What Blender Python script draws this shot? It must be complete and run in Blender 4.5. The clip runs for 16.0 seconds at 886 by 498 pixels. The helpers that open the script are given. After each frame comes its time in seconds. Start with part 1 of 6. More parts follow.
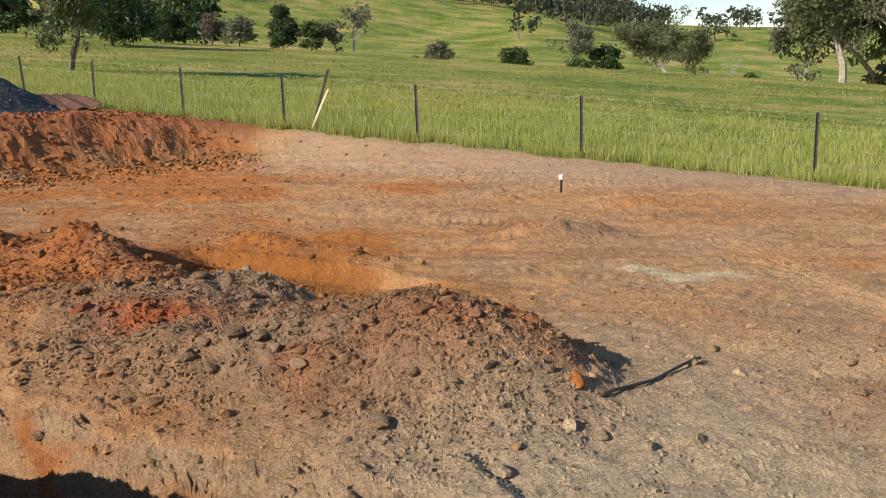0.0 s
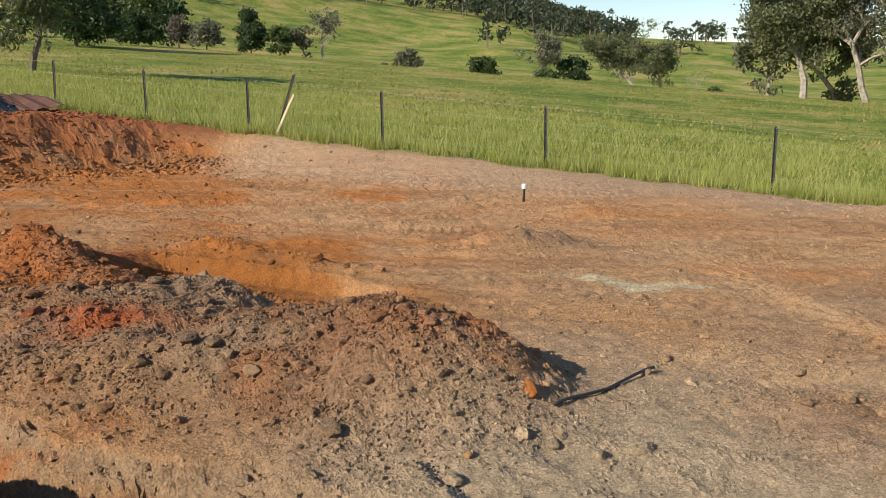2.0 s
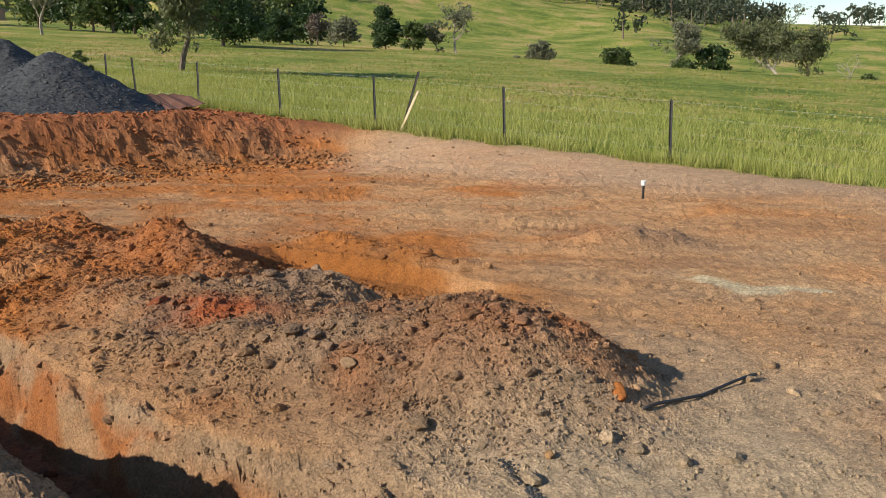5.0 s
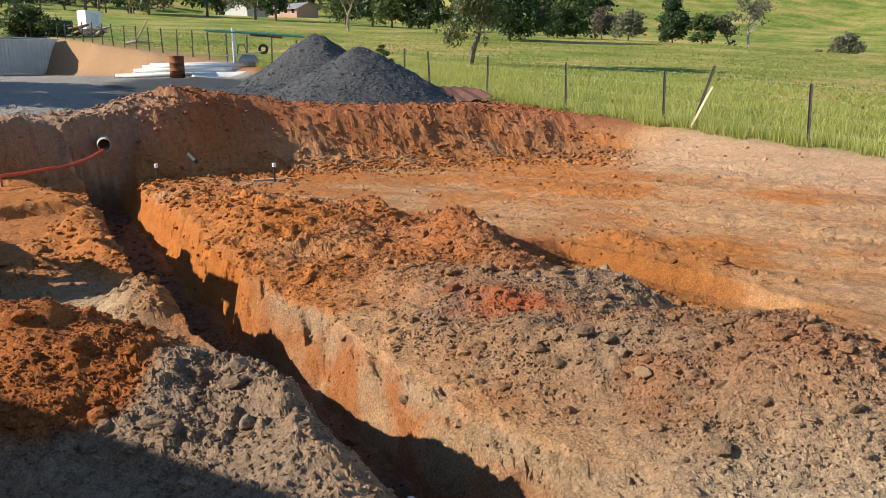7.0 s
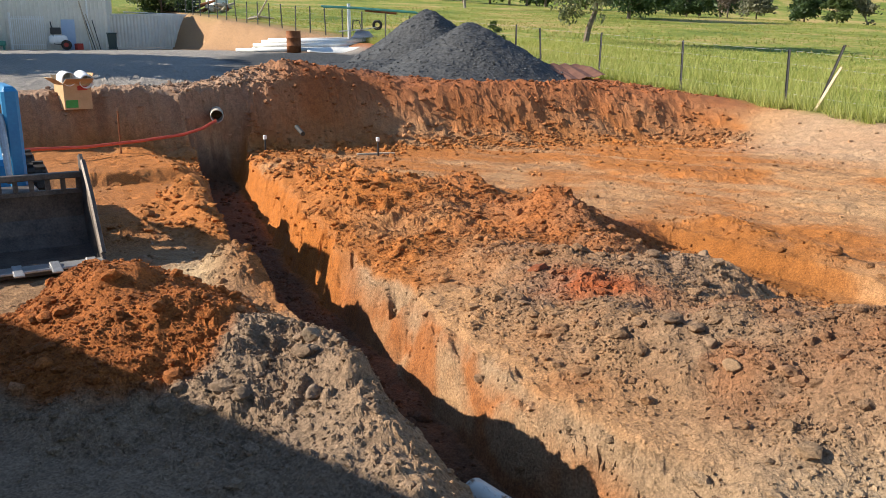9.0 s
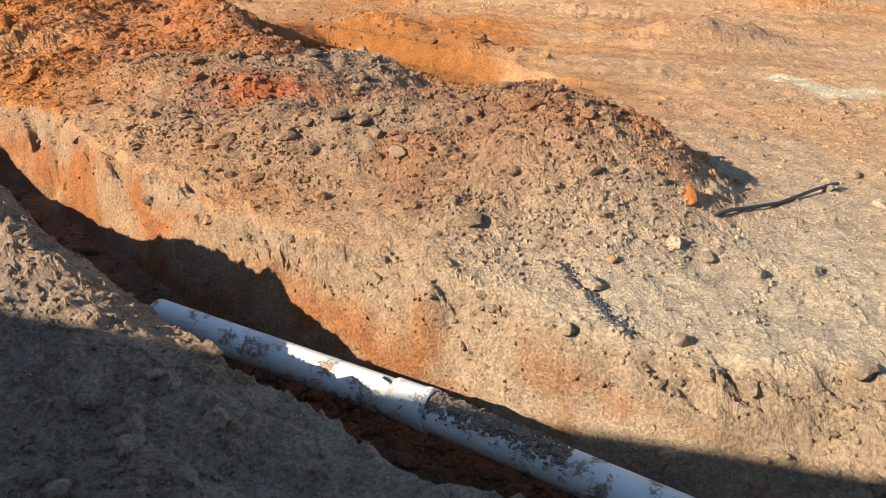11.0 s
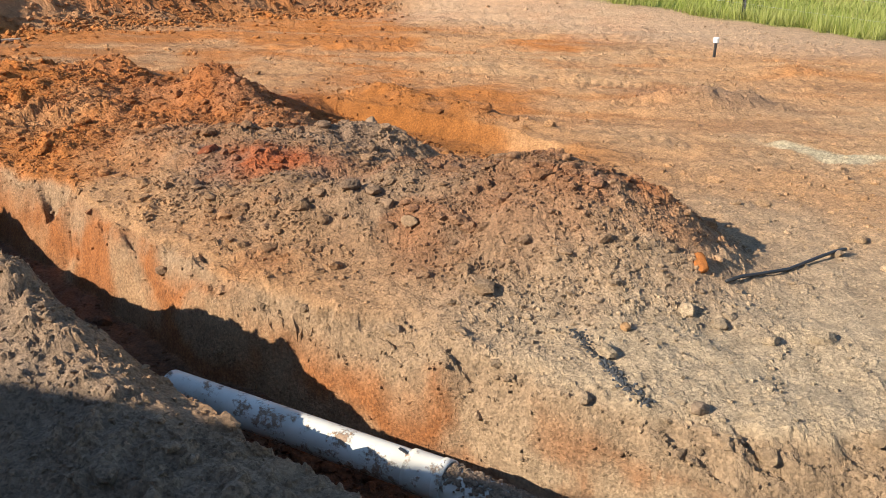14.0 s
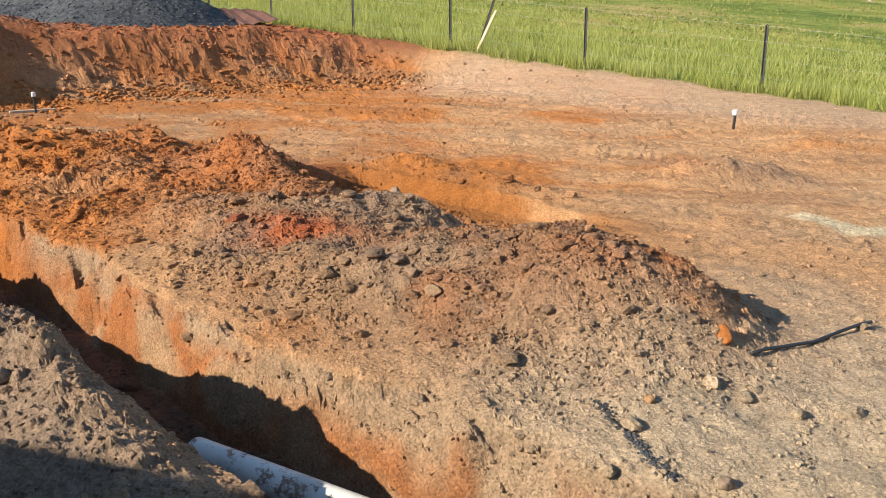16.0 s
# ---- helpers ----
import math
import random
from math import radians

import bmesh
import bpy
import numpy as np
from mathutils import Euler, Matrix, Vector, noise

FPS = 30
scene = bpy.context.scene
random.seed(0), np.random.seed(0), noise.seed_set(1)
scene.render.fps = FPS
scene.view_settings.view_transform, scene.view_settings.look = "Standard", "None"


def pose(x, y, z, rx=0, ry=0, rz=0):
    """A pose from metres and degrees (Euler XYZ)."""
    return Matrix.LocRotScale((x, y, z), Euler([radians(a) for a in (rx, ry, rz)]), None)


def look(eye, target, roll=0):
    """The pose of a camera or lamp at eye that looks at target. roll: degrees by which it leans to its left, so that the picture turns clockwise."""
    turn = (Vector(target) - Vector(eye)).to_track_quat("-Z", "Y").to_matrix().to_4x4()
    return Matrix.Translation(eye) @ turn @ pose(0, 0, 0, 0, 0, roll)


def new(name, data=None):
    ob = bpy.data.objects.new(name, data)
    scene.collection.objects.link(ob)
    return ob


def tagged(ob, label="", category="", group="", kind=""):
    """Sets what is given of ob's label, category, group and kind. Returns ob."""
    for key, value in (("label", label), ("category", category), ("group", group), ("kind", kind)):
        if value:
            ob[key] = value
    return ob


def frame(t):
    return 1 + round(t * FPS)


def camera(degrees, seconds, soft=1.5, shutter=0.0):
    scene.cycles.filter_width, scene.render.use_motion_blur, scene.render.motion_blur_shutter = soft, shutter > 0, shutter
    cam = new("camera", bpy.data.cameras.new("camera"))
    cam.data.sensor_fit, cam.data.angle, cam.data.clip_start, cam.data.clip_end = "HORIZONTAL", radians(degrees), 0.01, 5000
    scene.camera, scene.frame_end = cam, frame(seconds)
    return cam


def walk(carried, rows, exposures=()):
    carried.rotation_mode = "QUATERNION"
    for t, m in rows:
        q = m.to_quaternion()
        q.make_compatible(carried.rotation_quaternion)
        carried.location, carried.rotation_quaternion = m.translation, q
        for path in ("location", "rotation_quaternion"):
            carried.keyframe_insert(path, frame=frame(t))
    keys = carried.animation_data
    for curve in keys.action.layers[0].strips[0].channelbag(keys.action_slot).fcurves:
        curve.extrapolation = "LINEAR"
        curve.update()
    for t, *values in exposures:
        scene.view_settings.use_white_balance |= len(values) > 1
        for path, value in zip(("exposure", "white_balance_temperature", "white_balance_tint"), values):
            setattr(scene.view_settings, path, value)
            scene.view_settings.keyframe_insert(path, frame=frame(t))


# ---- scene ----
cam = camera(55.6, 16.0, soft=0.8)
PATH = [
    (0.0, 0.269, -0.150, 2.034, 77.858, 1.181, 25.687),
    (0.5, 0.296, -0.144, 2.033, 77.890, 1.081, 25.584),
    (1.0, 0.326, -0.143, 2.035, 78.188, 0.984, 25.453),
    (1.5, 0.333, -0.145, 2.032, 78.246, 0.632, 24.714),
    (2.0, 0.333, -0.128, 2.037, 78.351, 0.015, 23.625),
    (2.5, 0.326, -0.131, 2.043, 78.609, -0.212, 22.714),
    (3.0, 0.320, -0.114, 2.032, 78.687, -0.201, 21.722),
    (3.2, 0.321, -0.114, 2.026, 78.602, -0.126, 21.479),
    (5.3, 0.612, -0.076, 2.097, 77.776, 1.496, 36.591),
    (5.5, 0.619, -0.076, 2.093, 77.664, 1.896, 39.630),
    (6.0, 0.562, -0.062, 2.080, 77.729, 2.782, 46.747),
    (6.5, 0.491, -0.067, 2.083, 77.843, 2.379, 50.833),
    (7.0, 0.314, -0.096, 2.100, 77.846, 0.731, 51.025),
    (7.5, 0.211, -0.104, 2.101, 77.854, -0.628, 50.449),
    (8.0, 0.231, -0.028, 2.096, 78.047, -0.991, 51.065),
    (8.5, 0.307, 0.086, 2.076, 77.945, -0.556, 54.570),
    (9.0, 0.305, 0.141, 2.043, 76.508, 0.189, 58.773),
    (9.5, 0.269, 0.170, 2.010, 73.312, 1.895, 54.931),
    (9.7, 0.300, 0.185, 1.967, 68.067, 0.902, 48.623),
    (11.8, 0.283, 0.161, 1.944, 63.897, -0.274, 34.711),
    (12.0, 0.276, 0.151, 1.946, 64.424, -0.056, 34.566),
    (12.5, 0.255, 0.112, 1.963, 65.742, -0.052, 34.400),
    (13.0, 0.253, 0.098, 1.982, 67.404, 0.106, 34.942),
    (13.5, 0.251, 0.106, 1.987, 68.293, 0.057, 35.505),
    (14.0, 0.258, 0.125, 1.981, 68.429, 0.011, 35.768),
    (14.5, 0.269, 0.112, 1.980, 69.364, -0.117, 35.735),
    (15.0, 0.274, 0.085, 2.000, 71.276, -0.118, 36.236),
    (15.5, 0.264, 0.063, 2.015, 72.989, -0.194, 36.620),
    (16.0, 0.264, 0.075, 2.013, 72.990, 0.019, 37.175),
]
walk(cam, [(t, pose(x, y, z, rx, ry, rz)) for t, x, y, z, rx, ry, rz in PATH],
     exposures=((0.0, 0.50), (3.2, 0.38), (5.3, 0.50), (6.2, 0.82), (8.0, 0.75), (9.0, 1.0), (9.7, 1.1), (11.8, 1.2), (12.5, 1.08), (14.0, 0.98), (16.0, 0.99)))

# ---- light ----
SUN_AZ, SUN_EL = 238.0, 29.0     # compass-like angle in the plan (0 = +x, counter-clockwise) from which the sun shines
sun_dir = Vector((math.cos(radians(SUN_AZ)) * math.cos(radians(SUN_EL)), math.sin(radians(SUN_AZ)) * math.cos(radians(SUN_EL)), math.sin(radians(SUN_EL))))
world = bpy.data.worlds.new("world")
scene.world = world
world.use_nodes = True
wn = world.node_tree
sky = wn.nodes.new("ShaderNodeTexSky")
sky.sky_type, sky.sun_disc = "NISHITA", False
sky.sun_elevation = radians(SUN_EL)
sky.sun_rotation = radians(90.0 - SUN_AZ)
sky.air_density, sky.dust_density, sky.ozone_density = 1.0, 0.1, 2.5
wn.links.new(sky.outputs[0], wn.nodes["Background"].inputs[0])
wn.nodes["Background"].inputs[1].default_value = 0.100
sun = new("sun", bpy.data.lights.new("sun", "SUN"))
sun.data.energy, sun.data.angle, sun.data.color = 5.0, radians(0.53), (1.0, 0.91, 0.77)
sun.matrix_basis = look(sun_dir * 50, (0, 0, 0))

# ---- helpers of this scene ----
rng = np.random.default_rng(7)


def hash2(ix, iy, seed):
    h = (ix.astype(np.int64) * 374761393 + iy.astype(np.int64) * 668265263 + seed * 1442695041) & 0x7FFFFFFF
    h = ((h ^ (h >> 13)) * 1274126177) & 0x7FFFFFFF
    return ((h ^ (h >> 16)) & 0xFFFF) / 65535.0


def vnoise(x, y, seed=0):
    """Smooth value noise, -1 to 1, one lattice step a unit."""
    ix, iy = np.floor(x), np.floor(y)
    fx, fy = x - ix, y - iy
    fx, fy = fx * fx * (3 - 2 * fx), fy * fy * (3 - 2 * fy)
    a, b = hash2(ix, iy, seed), hash2(ix + 1, iy, seed)
    c, d = hash2(ix, iy + 1, seed), hash2(ix + 1, iy + 1, seed)
    return 2 * (a + (b - a) * fx + (c - a) * fy + (a - b - c + d) * fx * fy) - 1


def fbm(x, y, size, octaves=4, seed=0, gain=0.5):
    v, amp, tot, s = 0, 1.0, 0, 1.0 / size
    for k in range(octaves):
        c, n = math.cos(0.7 * k), math.sin(0.7 * k)
        v = v + amp * vnoise((c * x - n * y) * s, (n * x + c * y) * s, seed + 17 * k)
        tot += amp
        amp *= gain
        s *= 2.03
    return v / tot


def step(a, b, v):
    u = np.clip((v - a) / (b - a), 0, 1)
    return u * u * (3 - 2 * u)


def smin(a, b, k):
    h = np.clip(0.5 + 0.5 * (b - a) / k, 0, 1)
    return b + (a - b) * h - k * h * (1 - h)


def bump(x, y, cx, cy, rx, ry, turn=0.0, sharp=2.0):
    c, s = math.cos(radians(turn)), math.sin(radians(turn))
    u, v = (c * (x - cx) + s * (y - cy)) / rx, (-s * (x - cx) + c * (y - cy)) / ry
    return np.exp(-(u * u + v * v) ** (sharp / 2))


def cone(x, y, cx, cy, rx, ry, turn=0.0, soft=0.12):
    """A heap at its angle of rest: 1 at the top, 0 at the rim, rounded peak."""
    c, s = math.cos(radians(turn)), math.sin(radians(turn))
    u, v = (c * (x - cx) + s * (y - cy)) / rx, (-s * (x - cx) + c * (y - cy)) / ry
    r = np.sqrt(u * u + v * v + soft * soft)
    return np.maximum(1 + soft - r, 0) ** 1.15


def mesh_from(name, co, faces):
    me = bpy.data.meshes.new(name)
    co, faces = np.asarray(co, dtype=np.float32), np.asarray(faces, dtype=np.int32)
    n, k = faces.shape
    me.vertices.add(len(co))
    me.vertices.foreach_set("co", co.ravel())
    me.loops.add(n * k)
    me.loops.foreach_set("vertex_index", faces.ravel())
    me.polygons.add(n)
    me.polygons.foreach_set("loop_start", np.arange(0, n * k, k, dtype=np.int32))
    me.update(calc_edges=True)
    return me


def smooth(me, on=True):
    me.polygons.foreach_set("use_smooth", np.full(len(me.polygons), on))


def thing(name, label, category, group="", kind="", at=None):
    ob = tagged(new(name), label, category, group, kind)
    if at is not None:
        ob.matrix_basis = at
    return ob


def part(name, bm, mat, parent=None, label="", shade=False):
    me = bpy.data.meshes.new(name)
    bm.to_mesh(me)
    bm.free()
    smooth(me, shade)
    me.materials.append(mat)
    ob = new(name, me)
    ob.parent = parent
    if label:
        ob["label"] = label
    return ob


def box(bm, x0, y0, z0, x1, y1, z1, bev=0.0, m=None):
    r = bmesh.ops.create_cube(bm, size=1.0)
    vs = r["verts"]
    for v in vs:
        v.co = Vector(((x0 + x1) / 2 + v.co.x * (x1 - x0), (y0 + y1) / 2 + v.co.y * (y1 - y0), (z0 + z1) / 2 + v.co.z * (z1 - z0)))
    if bev > 0:
        es = {e for v in vs for e in v.link_edges}
        r = bmesh.ops.bevel(bm, geom=list(es), offset=bev, segments=1, affect="EDGES")
        vs = list({v for f in r["faces"] for v in f.verts} | {v for v in vs if v.is_valid})
    if m is not None:
        for v in vs:
            v.co = m @ v.co
    return vs


def tube(bm, pts, radii, sides=8, cap=True):
    """A round bar along points, with a radius for each."""
    pts = [Vector(p) for p in pts]
    if not hasattr(radii, "__len__"):
        radii = [radii] * len(pts)
    rings, last = [], None
    for i, p in enumerate(pts):
        d = (pts[min(i + 1, len(pts) - 1)] - pts[max(i - 1, 0)]).normalized()
        if last is None:
            a = d.orthogonal().normalized()
        else:
            a = (last - d * last.dot(d))
            a = a.normalized() if a.length > 1e-6 else d.orthogonal().normalized()
        last = a
        b = d.cross(a)
        rings.append([bm.verts.new(p + (a * math.cos(6.28319 * k / sides) + b * math.sin(6.28319 * k / sides)) * radii[i]) for k in range(sides)])
    for r0, r1 in zip(rings, rings[1:]):
        for k in range(sides):
            bm.faces.new((r0[k], r0[(k + 1) % sides], r1[(k + 1) % sides], r1[k]))
    if cap:
        bm.faces.new(rings[0][::-1])
        bm.faces.new(rings[-1])
    return rings


def lathe(bm, profile, sides=24, m=Matrix.Identity(4)):
    """A turned body round z from (radius, height) pairs."""
    rings = [[bm.verts.new(m @ Vector((r * math.cos(6.28319 * k / sides), r * math.sin(6.28319 * k / sides), z))) for k in range(sides)] for r, z in profile]
    for r0, r1 in zip(rings, rings[1:]):
        for k in range(sides):
            bm.faces.new((r0[k], r0[(k + 1) % sides], r1[(k + 1) % sides], r1[k]))
    return rings


# ---- materials ----
class Mat:
    """A small wrapper to write node materials briefly."""

    def __init__(self, name, rough=0.9, metal=0.0):
        self.m = bpy.data.materials.new(name)
        self.m.use_nodes = True
        self.t = self.m.node_tree
        self.b = self.t.nodes["Principled BSDF"]
        self.b.inputs["Roughness"].default_value = rough
        self.b.inputs["Metallic"].default_value = metal
        self.b.inputs["Specular IOR Level"].default_value = 0.25 if rough > 0.6 else 0.5
        self.co = self.t.nodes.new("ShaderNodeTexCoord").outputs["Object"]

    def node(self, kind, **kw):
        n = self.t.nodes.new(kind)
        for k, v in kw.items():
            if k in n.inputs:
                n.inputs[k].default_value = v
        return n

    def link(self, a, b):
        self.t.links.new(a, b)
        return self

    def noise(self, scale, detail=4.0, rough=0.55, co=None):
        n = self.node("ShaderNodeTexNoise", Scale=scale, Detail=detail, Roughness=rough)
        self.link(co or self.co, n.inputs["Vector"])
        return n.outputs["Fac"]

    def ramp(self, fac, *stops):
        n = self.t.nodes.new("ShaderNodeValToRGB")
        e = n.color_ramp.elements
        while len(e) < len(stops):
            e.new(0.5)
        for k, (p, c) in enumerate(stops):
            e[k].position = p
            e[k].color = (*c, 1) if hasattr(c, "__len__") else (c, c, c, 1)
        self.link(fac, n.inputs["Fac"])
        return n.outputs["Color"]

    def mix(self, fac, a, b, mode="MIX"):
        n = self.t.nodes.new("ShaderNodeMix")
        n.data_type, n.blend_type = "RGBA", mode
        for sock, v in ((n.inputs[0], fac), (n.inputs[6], a), (n.inputs[7], b)):
            if hasattr(v, "is_output"):
                self.link(v, sock)
            elif hasattr(v, "__len__"):
                sock.default_value = (*v, 1)
            else:
                sock.default_value = v
        return n.outputs[2]

    def math(self, op, a, b=0.0):
        n = self.t.nodes.new("ShaderNodeMath")
        n.operation = op
        for sock, v in ((n.inputs[0], a), (n.inputs[1], b)):
            if hasattr(v, "is_output"):
                self.link(v, sock)
            else:
                sock.default_value = v
        return n.outputs[0]

    def color(self, c):
        if hasattr(c, "is_output"):
            self.link(c, self.b.inputs["Base Color"])
        else:
            self.b.inputs["Base Color"].default_value = (*c, 1)
        return self

    def bump(self, h, dist, strength=1.0):
        n = self.node("ShaderNodeBump", Strength=strength, Distance=dist)
        self.link(h, n.inputs["Height"])
        self.link(n.outputs[0], self.b.inputs["Normal"])
        return self


def speckled(name, dark, light, scale, rough=0.9, metal=0.0, bumpd=0.0, fine=None):
    """Two tones mixed by a coarse and a fine noise, with some relief."""
    m = Mat(name, rough, metal)
    a, b = m.noise(scale), m.noise(fine or scale * 9, 3.0)
    mixed = m.math("ADD", m.math("MULTIPLY", a, 0.6), m.math("MULTIPLY", b, 0.4))
    m.color(m.ramp(mixed, (0.36, dark), (0.64, light)))
    if bumpd:
        m.bump(b, bumpd)
    return m.m

# ---- the ground ----
TOE = ((-40.0, -16.4), (5.0, -16.4), (6.5, -15.8), (8.0, -15.0), (10.3, -14.2), (12.2, -13.5), (14.0, -12.7), (15.5, -11.8), (17.0, -11.0))
TRENCH = ((-16.4, 5.0), (-13.0, 4.2), (-10.5, 3.62), (-7.5, 3.1), (-5.5, 2.85), (-3.5, 2.55), (-1.0, 2.62), (2.0, 2.85), (6.0, 3.2))
FENCE_Y = 16.7


def cells(x, y, size, seed, lo=0.25, hi=0.62, fill=0.8):
    """Heaped clods: rounded lumps of uneven size on a jittered grid, as heights in units of size."""
    u, v = x / size, y / size
    iu, iv = np.floor(u), np.floor(v)
    best = np.zeros_like(x)
    for a in (-1, 0, 1):
        for b in (-1, 0, 1):
            cu, cv = iu + a, iv + b
            px_, py_ = cu + 0.1 + 0.8 * hash2(cu, cv, seed), cv + 0.1 + 0.8 * hash2(cu, cv, seed + 1)
            w = hash2(cu, cv, seed + 2)
            r = np.where(w < fill, lo + (hi - lo) * hash2(cu, cv, seed + 3) ** 2, 1e-3)
            k = 0.7 + 0.6 * hash2(cu, cv, seed + 4)
            d2 = ((u - px_) * k) ** 2 + ((v - py_) / k) ** 2
            best = np.maximum(best, np.sqrt(np.maximum(r * r - d2, 0)) * (0.55 + 0.5 * hash2(cu, cv, seed + 5)))
    return best


def rubble(x, y, size, seed, fill=0.7, lo=0.16, hi=0.58):
    """Broken clods with tilted flat tops and steep sides, as heights in units of size."""
    u = x / size + 0.35 * vnoise(1.7 * x / size, 1.7 * y / size, seed + 11)
    v = y / size + 0.35 * vnoise(1.7 * x / size, 1.7 * y / size, seed + 12)
    iu, iv = np.floor(u), np.floor(v)
    best = np.zeros_like(x)
    for a in (-1, 0, 1):
        for b in (-1, 0, 1):
            cu, cv = iu + a, iv + b
            h1, h2 = hash2(cu, cv, seed), hash2(cu, cv, seed + 1)
            w = hash2(cu, cv, seed + 2)
            r = np.where(w < fill, lo + (hi - lo) * (w / fill) ** 2.5, 1e-3)
            du, dv = u - cu - 0.1 - 0.8 * h1, v - cv - 0.1 - 0.8 * h2
            d = np.maximum(np.abs(du * (0.8 + 0.4 * h2) + 0.3 * dv), np.abs(dv * (1.2 - 0.4 * h2) - 0.3 * du)) * 0.5 + 0.5 * np.hypot(du, dv)
            best = np.maximum(best, np.minimum(1.05 * (r - d), 0.5 * r + 0.6 * (h1 - 0.5) * du + 0.6 * (h2 - 0.5) * dv))
    return best


def ridged(x, y, size, octaves=4, seed=0):
    """Noise with sharp crests, 0 to 1."""
    v, amp, tot, f = 0, 1.0, 0, 1.0 / size
    for k in range(octaves):
        c, n = math.cos(0.9 * k + 0.4), math.sin(0.9 * k + 0.4)
        v = v + amp * (1 - np.abs(vnoise((c * x - n * y) * f, (n * x + c * y) * f, seed + 13 * k)))
        tot += amp
        amp *= 0.5
        f *= 2.1
    return v / tot


def drive_z(x):
    return np.interp(-x, (17, 19, 24, 33, 62), (1.03, 1.16, 1.55, 1.86, 1.97))


def line(pts, v):
    a = np.array(pts)
    return np.interp(v, a[:, 0], a[:, 1])


def natural(x, y):
    """The paddock before the digging, and the hills beyond it."""
    z = -0.17 - 0.074 * np.maximum(x, -400) + 0.022 * ((x - 5) + np.sqrt((x - 5) ** 2 + 16)) + 0.003 * np.clip(y - FENCE_Y, 0, 80)
    z = z + 0.25 * fbm(x, y, 30, 3, 5) * step(20, 40, y)
    d = np.hypot(x, y)
    az = np.degrees(np.arctan2(-x, np.maximum(y, 1e-3)))          # 0 ahead, 90 to the left
    away = step(78, 130, y - 0.12 * np.abs(x + 30))
    z = z - 3.5 * away * step(200, 120, -x)
    rise = 25 + 13 * step(10, 22, az) + 14 * step(24, 46, az) + 14 * step(46, 70, az) - 6 * step(-4, -20, az)
    hill = rise * (0.75 * step(120 + 150 * step(45, 58, az), 520, d) + 0.25 * step(420, 900, d)) * step(60, 150, y + 0.25 * np.abs(x))
    hill = hill * (1 + 0.16 * fbm(x, y, 130, 3, 9)) + 3.0 * fbm(x, y, 60, 3, 19) * step(150, 260, d)
    return z + hill


